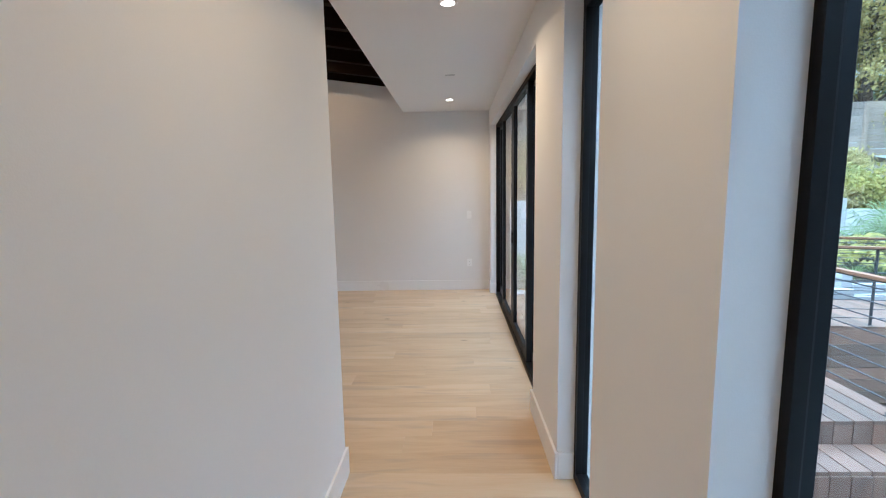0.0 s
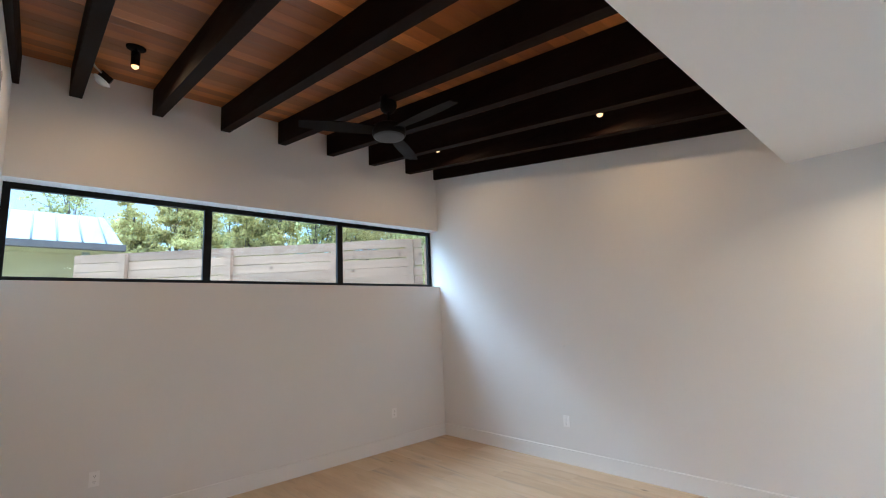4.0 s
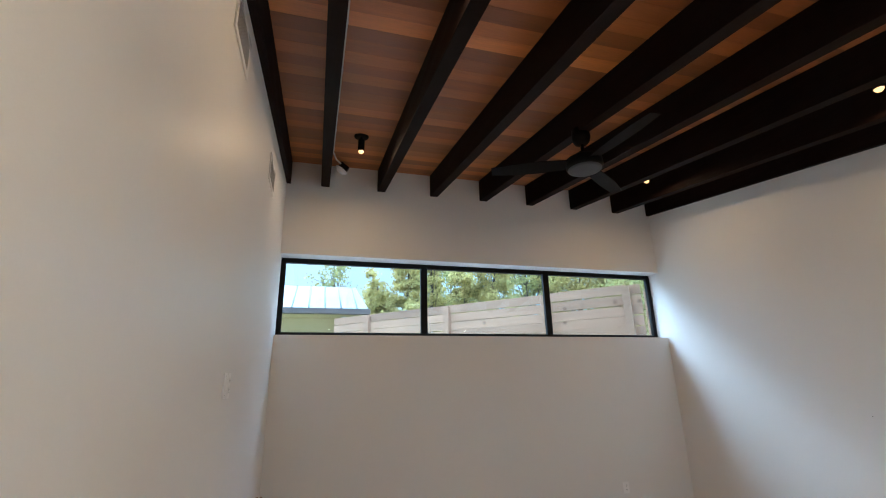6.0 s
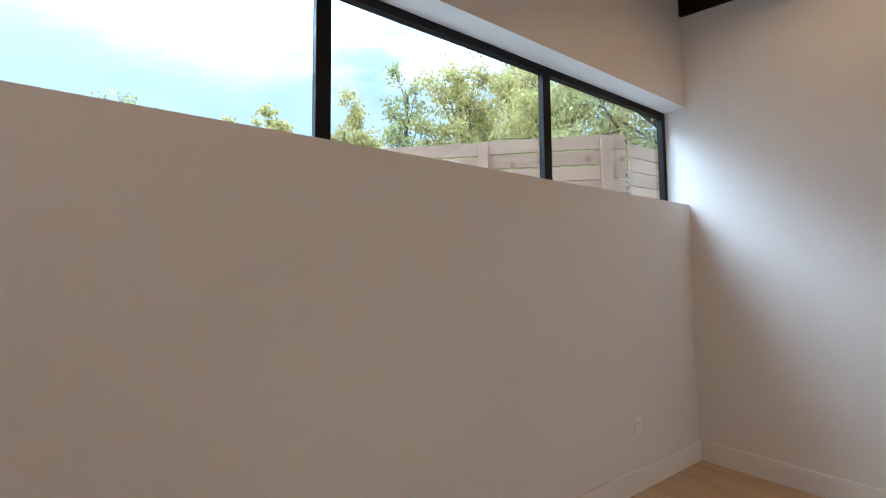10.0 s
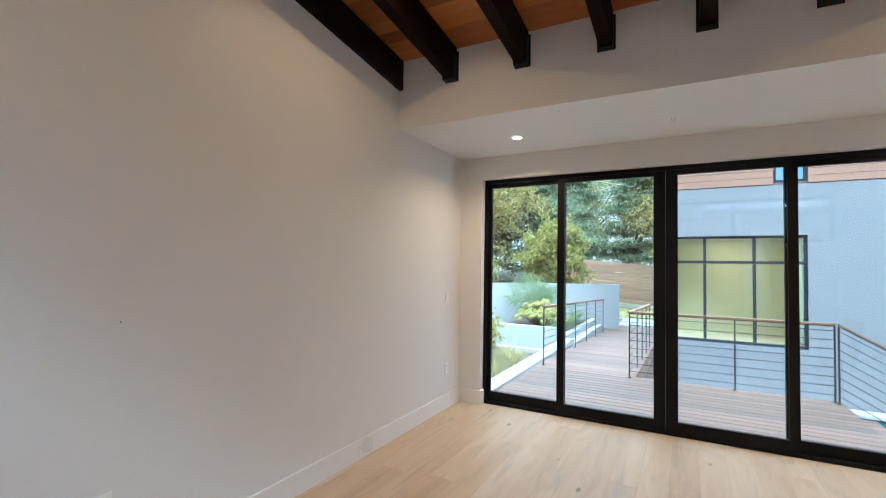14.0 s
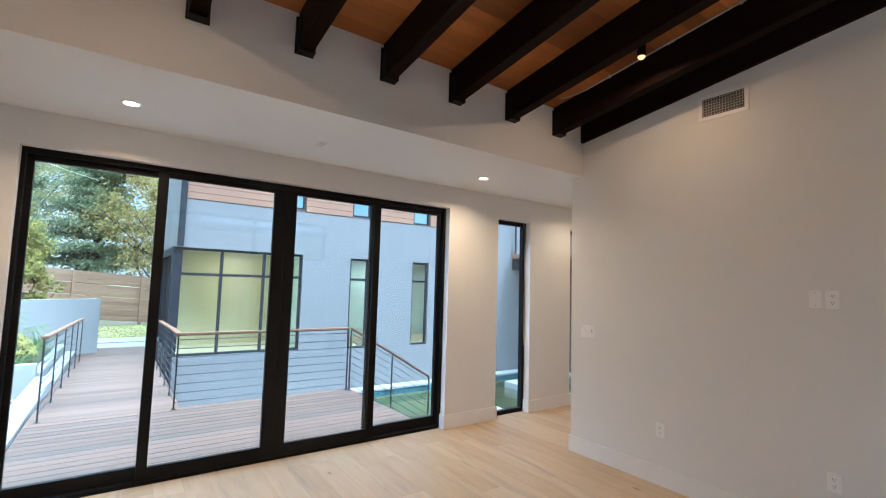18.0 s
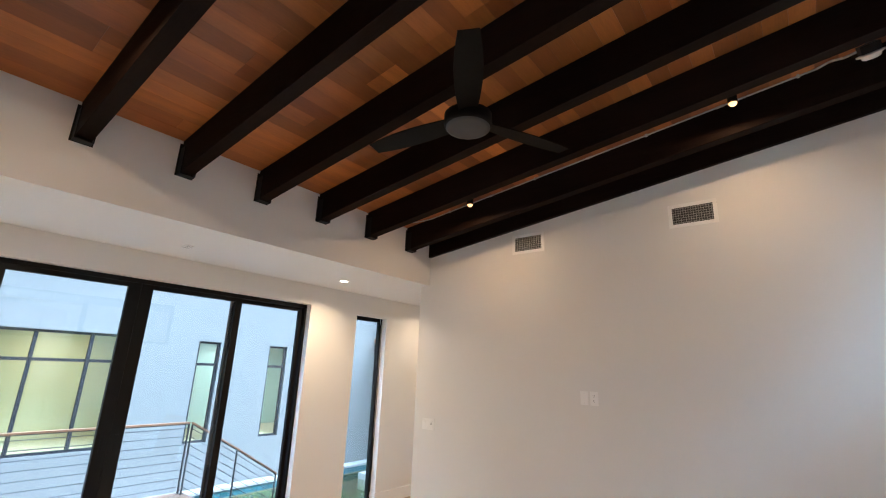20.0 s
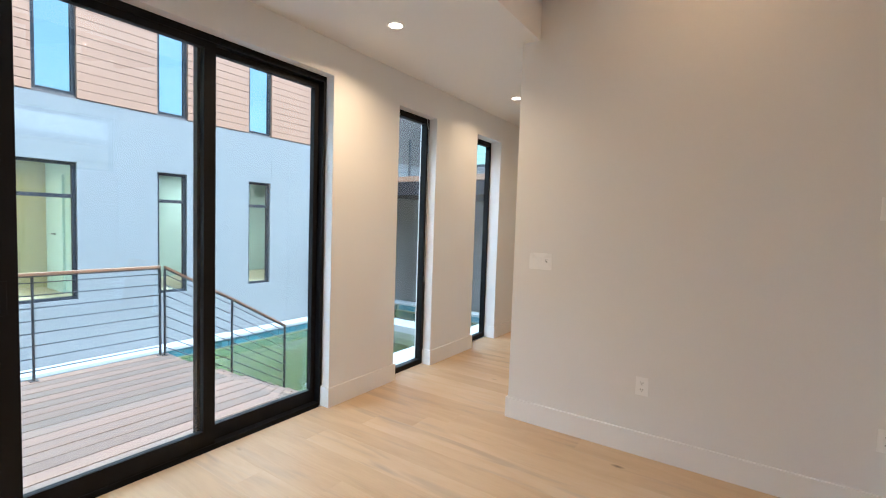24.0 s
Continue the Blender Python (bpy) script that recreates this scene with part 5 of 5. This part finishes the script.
for a, b, c, d in ((2.2, 3.4, 0.0, 2.1), (4.6, 5.9, -0.6, 2.1), (2.0, 6.0, 3.2, 5.3)):
    w = part("wing_window", boxes((-6.2 + a, -6.2 + a + 0.07, -9.3, -9.22, c + HZ, d + HZ), (-6.2 + b - 0.07, -6.2 + b, -9.3, -9.22, c + HZ, d + HZ),
                                  (-6.2 + a, -6.2 + b, -9.3, -9.22, c + HZ, c + HZ + 0.08), (-6.2 + a, -6.2 + b, -9.3, -9.22, d + HZ - 0.08, d + HZ)), M["slate"], house)
    g = part("pane", boxes((-6.2 + a, -6.2 + b, -9.27, -9.262, c + HZ, d + HZ)), M["housegl"], w)
part("wing_room", boxes((-6.2, 0, -11.6, -11.4, -0.3, 6.6 + HZ), (-6.2, 0, -11.4, -9.42, 2.3 + HZ, 2.5 + HZ), (-6.2, 0, -11.4, -9.42, -0.3, -0.1)), M["mint"], house)

# ---- pool ----
pool = thing("swimming_pool", (0, 0, -1.05), "long pool with green water and turquoise tile band", "pool", kind="structure")
part("basin", boxes((2.75, 6.2, -7.4, 2.85, -1.35, -1.25), (6.2, 6.3, -7.4, 2.85, -1.35, -0.06), (2.65, 2.75, -7.4, 2.85, -1.35, -0.06), (2.65, 6.3, -7.5, -7.4, -1.35, -0.06)), M["pool"], pool)
part("coping", boxes((6.14, 6.498, -7.4, 2.85, -0.06, 0.0), (2.35, 2.81, -7.4, -1.2, -0.06, 0.0), (2.35, 6.498, -7.75, -7.4, -0.06, 0.0), bevel=0.008), M["white"], pool, "white stone coping")
tile = mesh_of("tile", boxes((6.19, 6.198, 0.004, 0.148, -0.21, -0.064)), M["tile"])
for k in range(68):
    o = new("tile", tile)
    o.parent, o.location = pool, (0, -7.38 + 0.15 * k, 0)
tile = mesh_of("tile", boxes((0.004, 0.148, -7.398, -7.39, -0.21, -0.064)), M["tile"])
for k in range(22):
    o = new("tile", tile)
    o.parent, o.location = pool, (2.8 + 0.15 * k, 0, 0)
part("ledge", boxes((3.6, 5.6, -5.9, -5.3, -1.25, -0.08), (3.3, 3.9, -3.3, -3.0, -1.25, -0.10), bevel=0.01), M["white"], pool, "white ledge in the water")
wv = bmesh.new()
box(wv, 2.752, 6.188, -7.388, 2.84, -1.24, -0.24)
part("water", wv, water, pool, "still murky green water").visible_shadow = False
structure("patio", boxes((0.21, 2.35, -7.6, -1.1, -1.5, -1.06)), M["concrete"], "pale concrete poolside paving", "paving")

# ---- deck, walkway and stair ----
DZ = -0.08
deck = thing("deck", (0, 0, DZ), "reddish hardwood deck with spaced boards", "deck", kind="structure")
part("frame", boxes((0.2, 2.6, 0.87, 0.91, -0.25, -0.03), (0.2, 2.6, 4.58, 4.62, -0.25, -0.03), (0.2, 0.24, 0.91, 4.58, -0.25, -0.03), (2.56, 2.6, 0.91, 4.58, -0.25, -0.03),
                    (0.24, 2.56, 2.6, 2.65, -0.25, -0.03)), M["eave"], deck)
for px, py in ((0.4, 0.9), (2.5, 0.9), (2.5, 3.0), (0.4, 3.0), (4.4, 3.3), (6.4, 3.3), (8.4, 3.3)):
    part("pier", boxes((px - 0.06, px + 0.06, py - 0.06, py + 0.06, -1.4, -0.25)), M["steel"], deck)
BW = 0.1335
n = 18
me = mesh_of("plank", boxes((0.004, BW - 0.004, 0.85, 4.64, -0.028, 0.0), bevel=0.003), M["deck"])
for k in range(n):
    o = new("plank", me)
    o.parent, o.location = deck, (0.205 + k * BW, 0, random.uniform(-0.0008, 0.0008))
me = mesh_of("plank", boxes((0.004, BW - 0.004, 3.16, 4.64, -0.028, 0.0), bevel=0.003), M["deck"])
for k in range(62):
    o = new("plank", me)
    xx = 0.205 + (n + k) * BW
    o.parent, o.location = deck, (xx, 0, -0.041 * min(xx - 2.6, 6.6) + random.uniform(-0.0008, 0.0008))
bm = boxes((2.6, 9.25, 3.16, 3.2, -0.25, -0.032), (2.6, 9.25, 4.6, 4.64, -0.25, -0.032), (9.251, 10.85, 3.16, 3.2, -0.25, -0.032), (9.251, 10.85, 4.6, 4.64, -0.25, -0.032))
for v in bm.verts:
    v.co.z -= 0.041 * min(v.co.x - 2.6, 6.6)
part("stringer", bm, M["deck"], deck)
for k in range(5):
    part("slat_wall_board", boxes((2.62, 6.4, 3.145, 3.158, -0.42 - 0.15 * k, -0.28 - 0.15 * k)), M["deck"], deck)
stair = thing("deck_stair", (0, 0, DZ), "hardwood steps going down beside the house", "stair", kind="structure")
riser = mesh_of("riser_board", boxes((0.003, BW - 0.003, -0.018, 0, -0.142, 0.0), bevel=0.002), M["deck"])
tread = mesh_of("tread_board", boxes((0.004, BW - 0.004, -0.325, -0.003, -0.028, 0.0), bevel=0.003), M["deck"])
for k in range(5):
    y1, z = 0.868 - 0.32 * k, -0.17 * (k + 1)
    for j in range(n):
        for me, zz in ((riser, z + 0.141), (tread, z)):
            o = new(me.name, me)
            o.parent, o.location = stair, (0.205 + j * BW, y1, zz + random.uniform(-0.0008, 0.0008))


def railing(points, label, cap=True, n=8, h=0.93):
    """Steel posts, cables and a hardwood cap along points on the deck."""
    t = thing("cable_railing", points[0], label, "railing", "cable railings")
    o = Vector(points[0])
    ps = [Vector(p) - o for p in points]
    for p in ps:
        part("post", boxes((p.x - 0.014, p.x + 0.014, p.y - 0.008, p.y + 0.008, p.z, p.z + h - 0.012), bevel=0.002), M["steel"], t)
        part("foot_plate", boxes((p.x - 0.03, p.x + 0.03, p.y - 0.03, p.y + 0.03, p.z, p.z + 0.006)), M["steel"], t)
    for k in range(n):
        bm = bmesh.new()
        for p, q in zip(ps, ps[1:]):
            z = Vector((0, 0, 0.09 + (h - 0.13) * k / (n - 1) * 0.97))
            cyl(bm, p + z, q + z, 0.0055, seg=6)
        part("cable", bm, M["cable"], t)
    for p, q in zip(ps, ps[1:]):
        d = (q - p).normalized()
        s = Vector((-d.y, d.x, 0)).normalized() * 0.032
        bm = bmesh.new()
        zz = Vector((0, 0, h))
        lo = [bm.verts.new(v) for v in (p - s + zz, q - s + zz, q + s + zz, p + s + zz)]
        hi = [bm.verts.new(v.co + Vector((0, 0, 0.024))) for v in lo]
        bm.faces.new(lo[::-1]), bm.faces.new(hi)
        for i in range(4):
            bm.faces.new((lo[i], lo[(i + 1) % 4], hi[(i + 1) % 4], hi[i]))
        part("cap_rail", bm, M["rail"], t, "hardwood cap rail")
        bm = bmesh.new()
        zz = Vector((0, 0, h - 0.013))
        lo = [bm.verts.new(v) for v in (p - s * 0.6 + zz, q - s * 0.6 + zz, q + s * 0.6 + zz, p + s * 0.6 + zz)]
        hi = [bm.verts.new(v.co + Vector((0, 0, 0.012))) for v in lo]
        bm.faces.new(lo[::-1]), bm.faces.new(hi)
        for i in range(4):
            bm.faces.new((lo[i], lo[(i + 1) % 4], hi[(i + 1) % 4], hi[i]))
        part("top_bar", bm, M["steel"], t)
    return t


railing([(2.54, 0.93, DZ), (2.54, 1.95, DZ), (2.54, 3.24, DZ)], "steel cable railing with a reddish hardwood cap")
railing([(2.54, 3.24, DZ)] + [(2.54 + 0.95 * k, 3.22, DZ - 0.041 * max(0, 0.95 * k - 0.06)) for k in range(1, 5)], "cable railing along the walkway")
railing([(2.66 + 1.19 * k, 4.54, DZ - 0.041 * (0.06 + 1.19 * k)) for k in range(6)], "cable railing on the planted side of the walkway")
railing([(2.50, 0.90, DZ), (2.45, 0.18, DZ - 0.42), (2.40, -0.52, DZ - 0.85)], "cable railing sloping down beside the steps", n=8)

# ---- overhead cable beyond the trees ----
t = thing("overhead_cable", (0, 0, 0), "thin pale overhead utility cable", "cable")
part("wire", tube(bmesh.new(), [(16 + 1.2 * i, 10.8 - 0.75 * i, 6.9 - 0.02 * i - 0.35 * math.sin(math.pi * i / 12)) for i in range(13)], 0.012, 5), M["plate"], t)

# ---- lawn beyond the walkway ----
bm = bmesh.new()
gx = [13.3 + 0.5 * i for i in range(10)]
gy = [-0.6 + 0.5 * i for i in range(16)]
lv = [[bm.verts.new((a, b, ground_z(a, b) + 0.03)) for b in gy] for a in gx]
for a in range(len(gx) - 1):
    for b in range(len(gy) - 1):
        bm.faces.new((lv[a][b], lv[a + 1][b], lv[a + 1][b + 1], lv[a][b + 1]))
structure("lawn", bm, M["turf"], "short yellow-green lawn beyond the walkway", "lawn")
rng = np.random.default_rng(77)
n = 9000
pts = np.stack([rng.uniform(13.3, 17.8, n), rng.uniform(-0.6, 6.9, n), np.zeros(n)], 1)
pts[:, 2] = [ground_z(a, b) + 0.045 for a, b in pts[:, :2]]
g = leaves("grass", pts, 0.016, M["lawn"], None, rng, flat=0.1, long=4.5)
tagged(g, "short yellow-green grass blades", "grass", kind="stuff")

# ---- oak floor planks ----
unit = mesh_of("plank", boxes((0, 1, 0, 0.1891, -0.016, 0), bevel=0.0005), M["oak"])


def lay(x0, x1, y0, y1, lengths):
    y = y0
    while y < y1 - 0.01:
        x = x0 - random.uniform(0.1, 1.4)
        while x < x1 - 0.005:
            x2 = x + random.choice(lengths)
            a, b = max(x, x0), min(x2, x1)
            if b - a > 0.02:
                o = new("plank", unit)
                o.parent = floor
                o.location = (a, y, 0)
                o.scale = (b - a - 0.0005, min(1.0, (y1 - y) / 0.1895), 1)
            x = x2
        y += 0.1895


lay(W, 0.06, S, N, (1.5, 1.9, 2.2))
lay(XH, 0.12, S - 0.1895 * 28, S, (1.9, 2.2))
